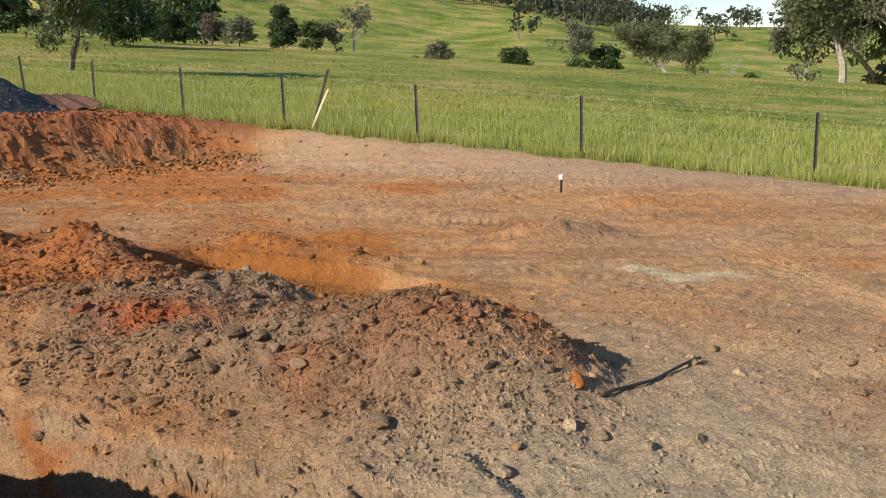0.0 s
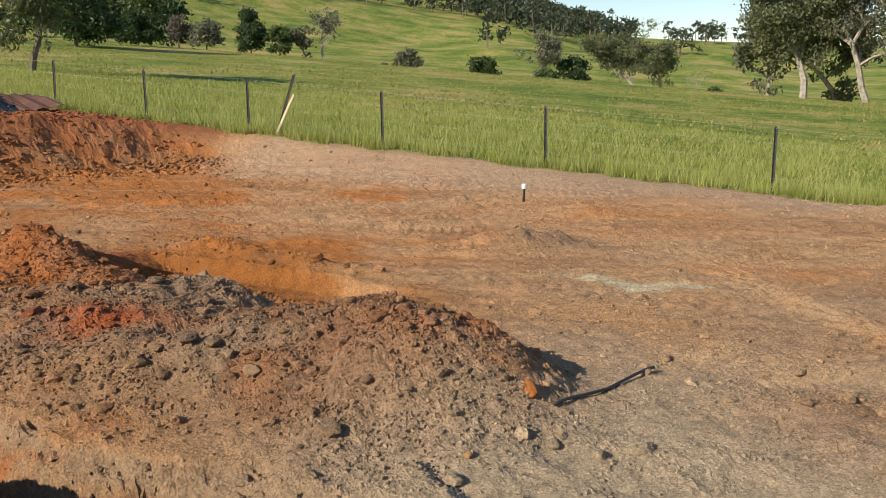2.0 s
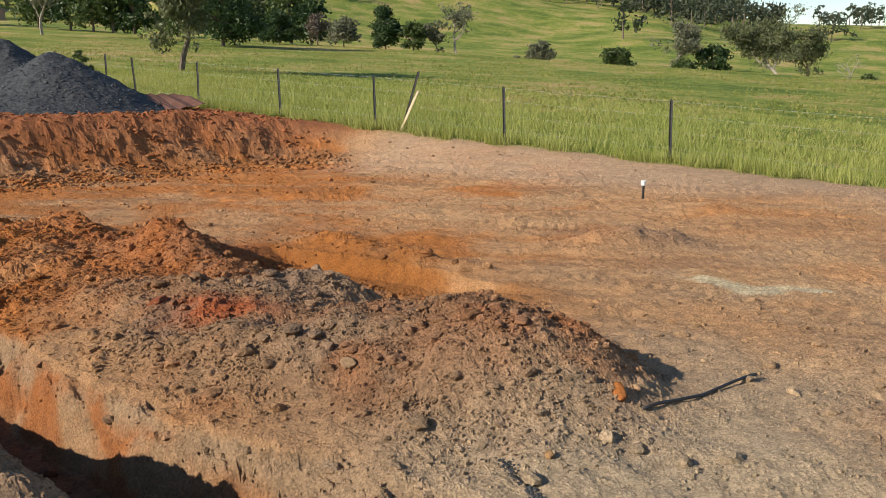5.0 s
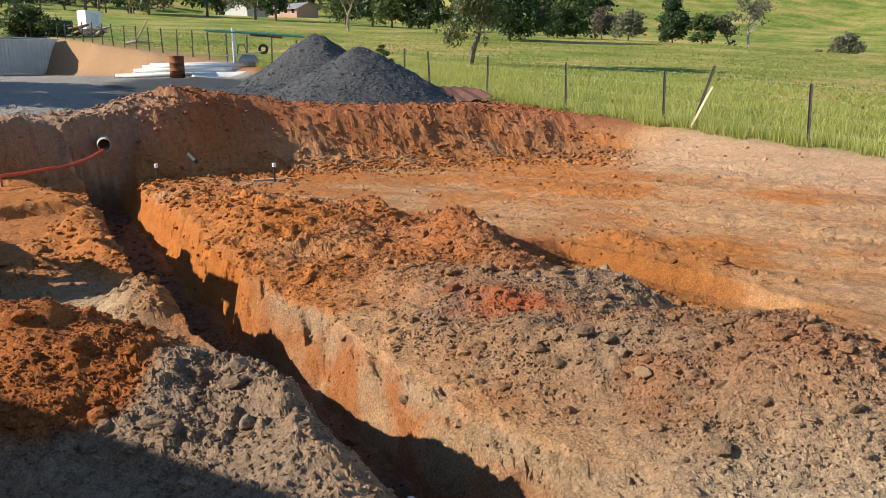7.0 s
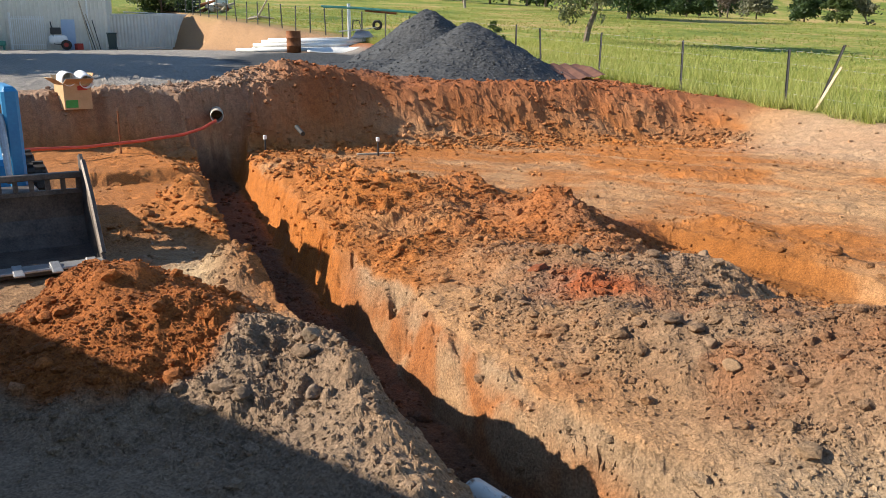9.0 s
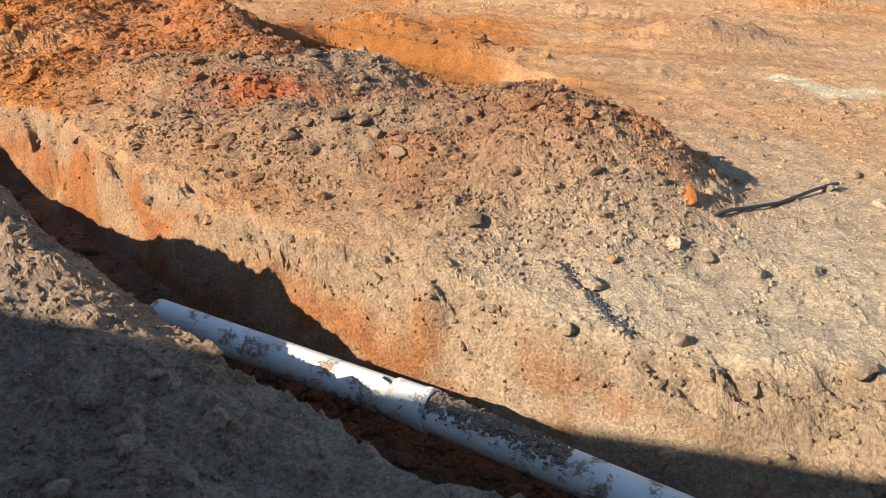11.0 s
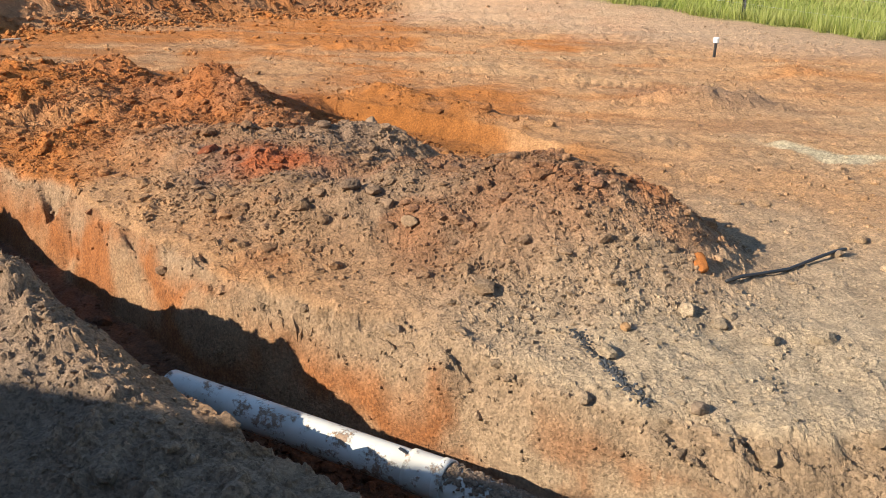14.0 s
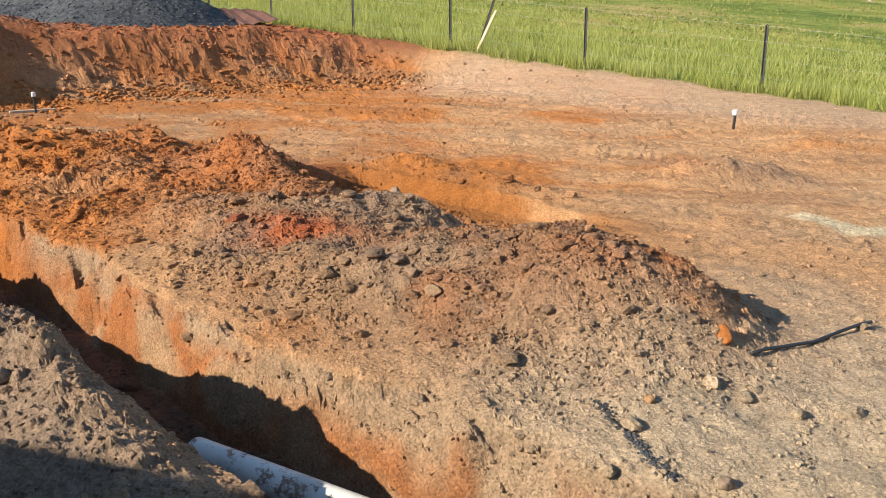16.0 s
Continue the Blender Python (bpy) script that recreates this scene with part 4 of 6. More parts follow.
# ---- compact loader ----
m_blue = speckled("blue_machine_paint", (0.012, 0.15, 0.34), (0.02, 0.21, 0.43), 3, 0.4)
m_steel = speckled("worn_bucket_steel", (0.055, 0.045, 0.04), (0.16, 0.125, 0.10), 5, 0.6, 0.4, 0.004)
m_bright = speckled("bare_scraped_steel", (0.34, 0.33, 0.32), (0.55, 0.54, 0.52), 8, 0.4, 0.7)
m_rubber = speckled("dusty_tyre", (0.02, 0.019, 0.018), (0.07, 0.055, 0.045), 7, 0.9)
m_glass = speckled("dark_cab_glass", (0.015, 0.018, 0.02), (0.02, 0.022, 0.025), 2, 0.08)
lz = 0.03
loader = thing("compact_loader", "blue compact loader with a dirty steel bucket lowered to the ground", "loader", at=pose(0, 0, lz))
BY0, BY1 = -0.42, 1.40
bucket = part("bucket", bmesh.new(), m_steel, loader, "dark worn steel bucket with a toothed edge")
bm = bmesh.new()
prof = [(-7.93, 0.03), (-8.15, 0.02), (-8.45, 0.03), (-8.72, 0.08), (-8.86, 0.20), (-8.92, 0.34), (-8.92, 0.46), (-8.90, 0.58)]
for (xa, za), (xb, zb) in zip(prof, prof[1:]):
    r = [bm.verts.new(p) for p in ((xa, BY0, za), (xa, BY1, za), (xb, BY1, zb), (xb, BY0, zb))]
    bm.faces.new(r)
bmesh.ops.remove_doubles(bm, verts=bm.verts[:], dist=1e-4)
bmesh.ops.solidify(bm, geom=bm.faces[:], thickness=0.03)
part("shell", bm, m_steel, bucket)
for yy in (BY0, BY1):
    bm = bmesh.new()
    out = [(-7.98, 0.04), (-8.05, 0.16), (-8.40, 0.60), (-8.72, 0.90), (-8.86, 0.98), (-8.96, 0.95), (-8.94, 0.5), (-8.88, 0.2), (-8.72, 0.07), (-8.45, 0.02), (-8.15, 0.01)]
    a = [bm.verts.new((x, yy - 0.015, z)) for x, z in out]
    b = [bm.verts.new((x, yy + 0.015, z)) for x, z in out]
    bm.faces.new(a)
    bm.faces.new(b[::-1])
    for k in range(len(out)):
        bm.faces.new((a[k], b[k], b[(k + 1) % len(out)], a[(k + 1) % len(out)]))
    part("side_plate", bm, m_steel, bucket)
    bm = bmesh.new()
    tube(bm, [(-8.02, yy, 0.12), (-8.40, yy, 0.61), (-8.74, yy, 0.92)], 0.028, 6)
    part("edge_bar", bm, m_steel, bucket, "worn steel edge bar")
bm = bmesh.new()
box(bm, -8.08, BY0, 0.045, -7.86, BY1, 0.07, 0.006)
part("cutting_edge", bm, m_bright, bucket, "bright scraped cutting edge")
for k in range(6):
    bm = bmesh.new()
    yy = BY0 + 0.12 + k * (BY1 - BY0 - 0.24) / 5
    vs = box(bm, -8.02, yy - 0.045, 0.05, -7.74, yy + 0.045, 0.10, 0.008)
    for v in vs:
        if v.co.x < -7.9:
            continue
        v.co.z = 0.05 + (v.co.z - 0.05) * 0.35
    part("tooth", bm, m_bright, bucket)
bm = bmesh.new()
box(bm, -8.95, BY0, 0.74, -8.85, BY1, 0.80, 0.008)
box(bm, -8.93, BY0, 0.58, -8.87, BY1, 0.63, 0.004)
for k in range(13):
    yy = BY0 + 0.04 + k * (BY1 - BY0 - 0.08) / 12
    box(bm, -8.92, yy - 0.022, 0.63, -8.88, yy + 0.022, 0.74)
part("spill_guard", bm, m_steel, bucket, "slotted guard along the bucket's top")
for yy in (0.10, 0.87):
    bm = bmesh.new()
    box(bm, -9.62, yy - 0.08, 0.42, -9.42, yy + 0.08, 1.62, 0.03, )
    box(bm, -10.7, yy - 0.07, 1.42, -9.45, yy + 0.07, 1.64, 0.03)
    part("lift_arm", bm, m_blue, loader, "blue lift arm")
    bm = bmesh.new()
    tube(bm, [(-9.50, yy - 0.11, 1.35), (-9.12, yy - 0.11, 0.70)], [0.045, 0.03], 10)
    part("ram", bm, m_bright, loader, "steel hydraulic ram")
bm = bmesh.new()
box(bm, -9.46, -0.05, 0.35, -8.98, 1.02, 0.62, 0.03)
part("quick_hitch", bm, m_steel, loader)
bm = bmesh.new()
box(bm, -12.0, 0.02, 0.35, -9.85, 0.95, 0.85, 0.06)
part("chassis", bm, m_blue, loader)
for xx in (-10.35, -11.65):
    for yy in (-0.12, 1.09):
        bm = bmesh.new()
        m = Matrix.Translation((xx, yy, 0.36)) @ Matrix.Rotation(radians(90), 4, "X")
        lathe(bm, ((0.16, -0.12), (0.33, -0.13), (0.37, -0.08), (0.37, 0.08), (0.33, 0.13), (0.16, 0.12)), 28, m)
        for k in range(18):
            for sgn in (-1, 1):
                box(bm, -0.03, -0.065 + sgn * 0.055, 0.355, 0.03, 0.05 + sgn * 0.055, 0.40, 0, Matrix.Translation((xx, yy, 0.36)) @ Matrix.Rotation(6.28319 * (k + 0.25 * sgn) / 18, 4, "Y"))
        wh = part("wheel", bm, m_rubber, loader, "dusty lugged tyre")
        bm = bmesh.new()
        lathe(bm, ((0.001, -0.10), (0.16, -0.10), (0.17, 0.0), (0.16, 0.10), (0.001, 0.10)), 20, m)
        part("rim", bm, m_bright, wh)

# ---- gravel heap beside the drive ----
def heap_height(x, y):
    a = 1.50 * cone(x, y, -18.95, 12.65, 2.75, 2.5, 15, 0.10)
    b = 1.72 * cone(x, y, -22.9, 13.7, 2.7, 2.3, 10, 0.10)
    c = 0.35 * cone(x, y, -21.0, 11.6, 3.2, 1.5, 20, 0.2)
    return np.maximum(np.maximum(a, b), c)


def heap_z(x, y):
    zb, zn_ = heights(x, y, False)
    h = heap_height(x, y)
    h = h + 0.06 * fbm(x, y, 0.5, 3, 131) * step(0, 0.3, h) + 0.05 * cells(x, y, 0.10, 133, 0.2, 0.6, 0.8) * step(0, 0.1, h)
    return np.where(h > 0.02, zb + h, zb - 0.15), zn_


hx, hy = np.meshgrid(np.arange(-26.5, -15.4, 0.045), np.arange(9.2, 16.55, 0.045))
hf = heap_z(hx.ravel(), hy.ravel())[0]
n0, n1 = hx.shape
ii = np.arange(n0 * n1).reshape(n0, n1)
q4 = np.stack([ii[:-1, :-1].ravel(), ii[:-1, 1:].ravel(), ii[1:, 1:].ravel(), ii[1:, :-1].ravel()], 1)
hh_ = heap_height(hx.ravel(), hy.ravel())
q4 = q4[(hh_[q4] > 0.0).any(1)]
used = np.unique(q4)
remap = np.zeros(n0 * n1, dtype=np.int64)
remap[used] = np.arange(len(used))
hme = mesh_from("gravel_mound", np.stack([hx.ravel(), hy.ravel(), hf], 1)[used], remap[q4])
smooth(hme, False)
hme.materials.append(m_gravel)
tagged(new("gravel_mound", hme), "heap of dark blue-grey crushed gravel with two peaks", "gravel heap")
gr = np.random.default_rng(31)
gxs, gys = gr.uniform(-26, -15.6, 3800), gr.uniform(9.4, 16.3, 3800)
ok = heap_height(gxs, gys) > 0.03
clods("gravel_stones", gxs[ok], gys[ok], 0.014 + 0.03 * gr.random(ok.sum()) ** 2, 1, "loose crushed stones on the gravel heap", 33, 0.35, base=heap_z, mat=m_chip)

# ---- odds and ends round the heap ----
m_sheet = speckled("brown_rusted_sheet", (0.11, 0.05, 0.035), (0.22, 0.11, 0.075), 5, 0.7, 0.2)
m_brick = speckled("red_brick", (0.28, 0.10, 0.06), (0.40, 0.17, 0.10), 8, 0.9)
m_board = speckled("dull_green_board", (0.07, 0.09, 0.085), (0.12, 0.14, 0.13), 6, 0.7)


def at_ground(x, y, dz=0.0, **kw):
    return pose(x, y, ground_z(x, y) + dz, **kw)


for k in range(3):
    bm = bmesh.new()
    for j in range(14):
        a, b = -0.75 + 1.5 * j / 14, -0.75 + 1.5 * (j + 1) / 14
        za, zb = 0.025 * math.sin(j * 1.57), 0.025 * math.sin((j + 1) * 1.57)
        vs = [bm.verts.new(p) for p in ((-0.4, a, za), (0.4, a, za), (0.4, b, zb), (-0.4, b, zb))]
        bm.faces.new(vs)
    bmesh.ops.remove_doubles(bm, verts=bm.verts[:], dist=1e-4)
    bmesh.ops.solidify(bm, geom=bm.faces[:], thickness=0.006)
    ob = part("roofing_sheet", bm, m_sheet)
    ob.matrix_basis = at_ground(-16.75 - 0.25 * k, 14.35 + 0.15 * k, 0.10 + 0.06 * k, rx=6 - 4 * k, ry=14 + 3 * k, rz=-12 + 9 * k)
    tagged(ob, "brown rusted corrugated sheet lying beside the gravel", "metal sheet", "sheets by the gravel")
stack = thing("brick_stack", "small stack of red bricks near the fence", "bricks", at=at_ground(-21.3, 15.75, rz=8))
for lay_ in range(5):
    for k in range(3):
        bm = bmesh.new()
        box(bm, -0.115, -0.055, 0, 0.115, 0.055, 0.076, 0.005)
        ob = part("brick", bm, m_brick, stack)
        ob.matrix_basis = pose(0.01 * math.sin(5 * lay_ + k), -0.12 + 0.12 * k, 0.078 * lay_, 0, 0, 1.5 * math.sin(7 * k + lay_))
bm = bmesh.new()
box(bm, -0.9, -0.12, 0.0, 0.9, 0.12, 0.05, 0.006)
ob = part("board", bm, m_board)
ob.matrix_basis = at_ground(-21.6, 9.75, 0.10, rz=70, ry=2)
tagged(ob, "dark green board lying at the gravel's edge", "board")
bm = bmesh.new()
box(bm, -0.2, -0.1, 0.0, 0.2, 0.1, 0.19, 0.01)
ob = part("concrete_block", bm, speckled("concrete", (0.32, 0.31, 0.29), (0.45, 0.44, 0.41), 9, 0.9))
ob.matrix_basis = at_ground(-22.4, 9.2, 0.0, rz=20)
tagged(ob, "grey concrete block on the drive", "block")

# ---- drum, white pipes, clothesline, wheelbarrow ----
drum = thing("steel_drum", "rusty brown open steel drum standing by the white pipes", "drum", at=at_ground(-33.2, 13.3, 0.0))
bm = bmesh.new()
lathe(bm, ((0.001, 0.02), (0.27, 0.02), (0.29, 0.0), (0.29, 0.28), (0.305, 0.29), (0.29, 0.30), (0.29, 0.58), (0.305, 0.59), (0.29, 0.60), (0.29, 0.86), (0.30, 0.88), (0.27, 0.88), (0.27, 0.05), (0.001, 0.05)), 28)
part("shell", bm, m_rust, drum, shade=True)
for k in range(7):
    bm = bmesh.new()
    L = 4.4 - 0.4 * (k % 3)
    y0 = 11.5 + 0.45 * (k % 4)
    row, lev = k % 5, k // 5
    pipe(bm, (0, 0, 0), (0, L, 0), 0.085, 0.008, 14, 2)
    ob = part("pvc_length", bm, m_white, shade=True)
    ob.matrix_basis = pose(-34.2 - 0.25 * row - 0.12 * lev, y0, max(ground_z(-34.3, y0 + 1), ground_z(-34.6, y0 + 3)) + 0.09 + 0.15 * lev, 0.6, 0, -22 - 2 * (k % 3))
    tagged(ob, "long white plastic pipe stacked on the ground", "pipe", "stacked white pipes")
bm = bmesh.new()
box(bm, -0.06, 0, 0, 0.06, 3.4, 0.42, 0.01)
ob = part("white_board", bm, m_white)
ob.matrix_basis = at_ground(-33.4, 15.3, 0.0, rz=-20)
tagged(ob, "white board standing on edge near the fence", "board")
bm = bmesh.new()
bmesh.ops.create_grid(bm, x_segments=10, y_segments=14, size=0.5)
for v in bm.verts:
    v.co = Vector((v.co.x * 1.3, v.co.y * 2.2, 0.16 + 0.10 * noise.noise(v.co * 3.0) - 0.12 * (abs(v.co.x) * 2) ** 4))
bmesh.ops.solidify(bm, geom=bm.faces[:], thickness=0.01)
ob = part("tarpaulin", bm, speckled("grey_white_tarp", (0.55, 0.54, 0.50), (0.70, 0.69, 0.66), 5, 0.6), shade=True)
ob.matrix_basis = at_ground(-32.6, 14.9, 0.02, rz=-30)
tagged(ob, "crumpled pale tarpaulin on the ground", "tarpaulin")

m_gal = speckled("galvanised_steel", (0.45, 0.46, 0.47), (0.60, 0.61, 0.62), 12, 0.4, 0.6)
m_teal = speckled("faded_green_bar", (0.05, 0.20, 0.15), (0.08, 0.28, 0.21), 8, 0.5)
cz = ground_z(-33.6, 16.0)
cl = thing("clothesline", "clothesline on one steel post with green folding arms", "clothesline", at=pose(-33.6, 16.0, cz, 0, 0, 0))
bm = bmesh.new()
box(bm, -0.06, -0.06, -0.2, 0.06, 0.06, 3.87 - cz, 0.01)
part("post", bm, m_gal, cl)
top = 3.72 - cz
for (dx, dz) in ((-0.10, 0.0), (0.12, -0.05)):
    bm = bmesh.new()
    tube(bm, [(-0.4 + dx, -1.05, top + 0.05 + dz), (0.1 + dx, 0.2, top + dz), (1.3 + dx, 2.6, top - 0.20 + dz)], 0.035, 8)
    part("arm", bm, m_teal, cl, "green painted arm")
bm = bmesh.new()
tube(bm, [(0.35, 0.6, top - 0.14), (0.95, 1.8, top - 0.26)], 0.045, 8)
part("brace", bm, m_rust, cl)

wb = thing("wheelbarrow", "upturned grey wheelbarrow with its wheel in the air", "wheelbarrow", at=pose(-33.0, 16.35, ground_z(-33.0, 16.35) + 0.05, 0, 0, 62))
bm = bmesh.new()
vs = [bm.verts.new(p) for p in ((-0.45, -0.35, 0.18), (0.5, -0.33, 0.18), (0.5, 0.33, 0.18), (-0.45, 0.35, 0.18), (-0.25, -0.2, 0.48), (0.25, -0.2, 0.44), (0.25, 0.2, 0.44), (-0.25, 0.2, 0.48))]
for f_ in ((0, 1, 5, 4), (1, 2, 6, 5), (2, 3, 7, 6), (3, 0, 4, 7), (4, 5, 6, 7)):
    bm.faces.new([vs[k] for k in f_])
bmesh.ops.solidify(bm, geom=bm.faces[:], thickness=0.01)
part("tray", bm, m_gal, wb)
for sy in (-1, 1):
    bm = bmesh.new()
    tube(bm, [(-1.0, 0.28 * sy, 0.42), (0.2, 0.2 * sy, 0.52), (0.62, 0.06 * sy, 0.60)], 0.018, 6)
    part("handle", bm, m_gal, wb)
    bm = bmesh.new()
    tube(bm, [(-0.45, 0.25 * sy, 0.46), (-0.40, 0.27 * sy, 0.85), (-0.15, 0.25 * sy, 0.86), (-0.05, 0.22 * sy, 0.50)], 0.015, 6)
    part("leg", bm, m_black, wb)
bm = bmesh.new()
mw = Matrix.Translation((0.62, 0, 0.68)) @ Matrix.Rotation(radians(90), 4, "X")
lathe(bm, ((0.10, -0.05), (0.19, -0.05), (0.215, 0.0), (0.19, 0.05), (0.10, 0.05)), 20, mw)
part("wheel", bm, m_rubber, wb)

# ---- shipping container ----
m_cont = speckled("pale_container_paint", (0.66, 0.60, 0.52), (0.78, 0.73, 0.65), 1.5, 0.6)
ca, cb = Vector((-62.7, 11.0, 0)), Vector((-61.4, 17.0, 0))
ang = math.degrees(math.atan2(cb.y - ca.y, cb.x - ca.x))
cont = thing("shipping_container", "old pale grey shipping container with rusty edges", "container", at=pose(ca.x, ca.y, 1.98, 0, 0, ang))
LC, HC, WC = 6.06, 2.38, 2.4
bm = bmesh.new()
pts = []
for k in range(26):
    xa = 0.12 + k * (LC - 0.24) / 26
    st = (LC - 0.24) / 26
    pts += [(xa, 0.0), (xa + 0.28 * st, 0.0), (xa + 0.5 * st, 0.036), (xa + 0.78 * st, 0.036)]
pts.append((LC - 0.12, 0.0))
for (xa, ya), (xb, yb) in zip(pts, pts[1:]):
    bm.faces.new([bm.verts.new(p) for p in ((xa, ya, 0.14), (xb, yb, 0.14), (xb, yb, HC - 0.1), (xa, ya, HC - 0.1))])
bmesh.ops.remove_doubles(bm, verts=bm.verts[:], dist=1e-4)
bmesh.ops.solidify(bm, geom=bm.faces[:], thickness=-0.01)
part("side_wall", bm, m_cont, cont)
bm = bmesh.new()
box(bm, LC - 0.14, 0.04, 0.14, LC - 0.09, WC, HC - 0.1)
box(bm, 0.09, 0.04, 0.14, 0.14, WC, HC - 0.1)
box(bm, 0.14, WC - 0.05, 0.14, LC - 0.14, WC, HC - 0.1)
part("end_walls", bm, m_cont, cont)
bm = bmesh.new()
box(bm, 0.02, 0.03, HC - 0.1, LC - 0.02, WC, HC - 0.02)
part("roof", bm, m_cont, cont)
for xx in (0, LC - 0.12):
    bm = bmesh.new()
    box(bm, xx, -0.03, 0, xx + 0.12, 0.10, HC, 0.01)
    part("corner_post", bm, m_rust if xx else m_cont, cont, "rusty corner post" if xx else "")
for zz in (0.0, HC - 0.12):
    bm = bmesh.new()
    box(bm, 0.12, -0.015, zz, LC - 0.12, 0.06, zz + 0.13, 0.01)
    part("rail", bm, m_cont, cont)
bm = bmesh.new()
box(bm, -1.9, -0.5, 0, 1.9, 0.5, 0.05, 0.01)
ob = part("loose_sheet", bm, m_white)
ob.matrix_basis = pose(-62.6, 14.4, 4.42, 1, 2, ang)
tagged(ob, "pale sheet lying on the container's roof", "sheet")

# ---- shed with things along its wall ----
m_shed = speckled("cream_sheet_wall", (0.62, 0.57, 0.48), (0.72, 0.67, 0.58), 1.2, 0.55)
sa = Vector((-58.8, 10.7, 0))
shed = thing("shed", "pale ribbed metal shed beside the gravel drive", "shed", at=pose(sa.x, sa.y, 1.97, 0, 0, -103))
SL, SH = 13.0, 4.2
bm = bmesh.new()
pts = []
for k in range(52):
    st = SL / 52
    xa = k * st
    pts += [(xa, 0), (xa + 0.6 * st, 0), (xa + 0.7 * st, 0.035), (xa + 0.9 * st, 0.035)]
pts.append((SL, 0))
for (xa, ya), (xb, yb) in zip(pts, pts[1:]):
    bm.faces.new([bm.verts.new(p) for p in ((xa, ya, -0.1), (xb, yb, -0.1), (xb, yb, SH), (xa, ya, SH))])
bmesh.ops.remove_doubles(bm, verts=bm.verts[:], dist=1e-4)
bmesh.ops.solidify(bm, geom=bm.faces[:], thickness=-0.02)
part("front_wall", bm, m_shed, shed)
bm = bmesh.new()
box(bm, 0.0, -8.0, -0.1, 0.1, -0.03, SH)
box(bm, SL - 0.1, -8.0, -0.1, SL, -0.03, SH)
box(bm, 0.1, -8.0, -0.1, SL - 0.1, -7.9, SH)
part("walls", bm, m_shed, shed)
bm = bmesh.new()
vs = [bm.verts.new(p) for p in ((-0.2, 0.25, SH), (SL + 0.2, 0.25, SH), (SL + 0.2, -4, SH + 1.1), (-0.2, -4, SH + 1.1), (SL + 0.2, -8.2, SH), (-0.2, -8.2, SH))]
bm.faces.new(vs[:4])
bm.faces.new((vs[3], vs[2], vs[4], vs[5]))
bmesh.ops.solidify(bm, geom=bm.faces[:], thickness=0.08)
part("roof", bm, m_roof, shed)
bm = bmesh.new()
tube(bm, [(1.15, 0.07, 0.0), (1.15, 0.07, SH)], 0.05, 8)
part("downpipe", bm, m_white, shed, "white downpipe")


def shed_at(u, out, z=0.0, **kw):
    """A pose u metres along the shed's front and some way out from it, on the drive."""
    p = shed.matrix_basis @ Vector((u, out, 0))
    return pose(p.x, p.y, ground_z(p.x, p.y) + z, **kw)


m_bin = speckled("dark_green_bin_plastic", (0.012, 0.03, 0.028), (0.025, 0.045, 0.04), 6, 0.5)
wbin = thing("wheelie_bin", "dark green wheeled rubbish bin by the container", "bin", at=shed_at(-0.25, 1.0, rz=-13))
bm = bmesh.new()
vs = box(bm, -0.28, -0.28, 0.06, 0.28, 0.28, 1.0, 0.02)
for v in vs:
    if v.co.z < 0.3:
        v.co.x *= 0.8
        v.co.y *= 0.78
part("body", bm, m_bin, wbin)
bm = bmesh.new()
box(bm, -0.32, -0.33, 1.0, 0.31, 0.31, 1.07, 0.025)
part("lid", bm, m_bin, wbin)
for sy in (-1, 1):
    bm = bmesh.new()
    lathe(bm, ((0.001, -0.02), (0.1, -0.02), (0.1, 0.02), (0.001, 0.02)), 14, Matrix.Translation((-0.22, 0.25 * sy, 0.10)) @ Matrix.Rotation(radians(90), 4, "X"))
    part("wheel", bm, m_black, wbin)
for k in range(4):
    bm = bmesh.new()
    L = 1.9 + 0.4 * k
    tube(bm, [(0, 0, 0), (0, 0, L)], 0.03 if k < 3 else 0.045, 6)
    ob = part("timber_pole", bm, m_wood if k % 2 else m_post)
    ob.matrix_basis = shed_at(0.5 + 0.16 * k, 0.55, rx=0, ry=-12 - 2 * k, rz=60 + 25 * k)
    tagged(ob, "pole leaning against the shed wall", "pole", "poles against the shed")
bm = bmesh.new()
box(bm, -0.4, -0.02, 0.0, 0.4, 0.02, 1.9, 0.005)
ob = part("blue_panel", bm, speckled("pale_blue_board", (0.34, 0.43, 0.56), (0.42, 0.50, 0.62), 4, 0.7))
ob.matrix_basis = shed_at(2.35, 0.25, rx=6, rz=-103)
tagged(ob, "pale blue board leaning on the shed", "board")
cart = thing("sprayer_cart", "two-wheeled cart with a white plastic tank", "cart", at=shed_at(2.9, 1.1, rz=-100))
bm = bmesh.new()
bmesh.ops.create_icosphere(bm, subdivisions=3, radius=1.0)
for v in bm.verts:
    v.co = Vector((math.copysign(abs(v.co.x) ** 0.6, v.co.x) * 0.55, math.copysign(abs(v.co.y) ** 0.6, v.co.y) * 0.3, 0.62 + math.copysign(abs(v.co.z) ** 0.6, v.co.z) * 0.3))
part("tank", bm, m_white, cart, shade=True)
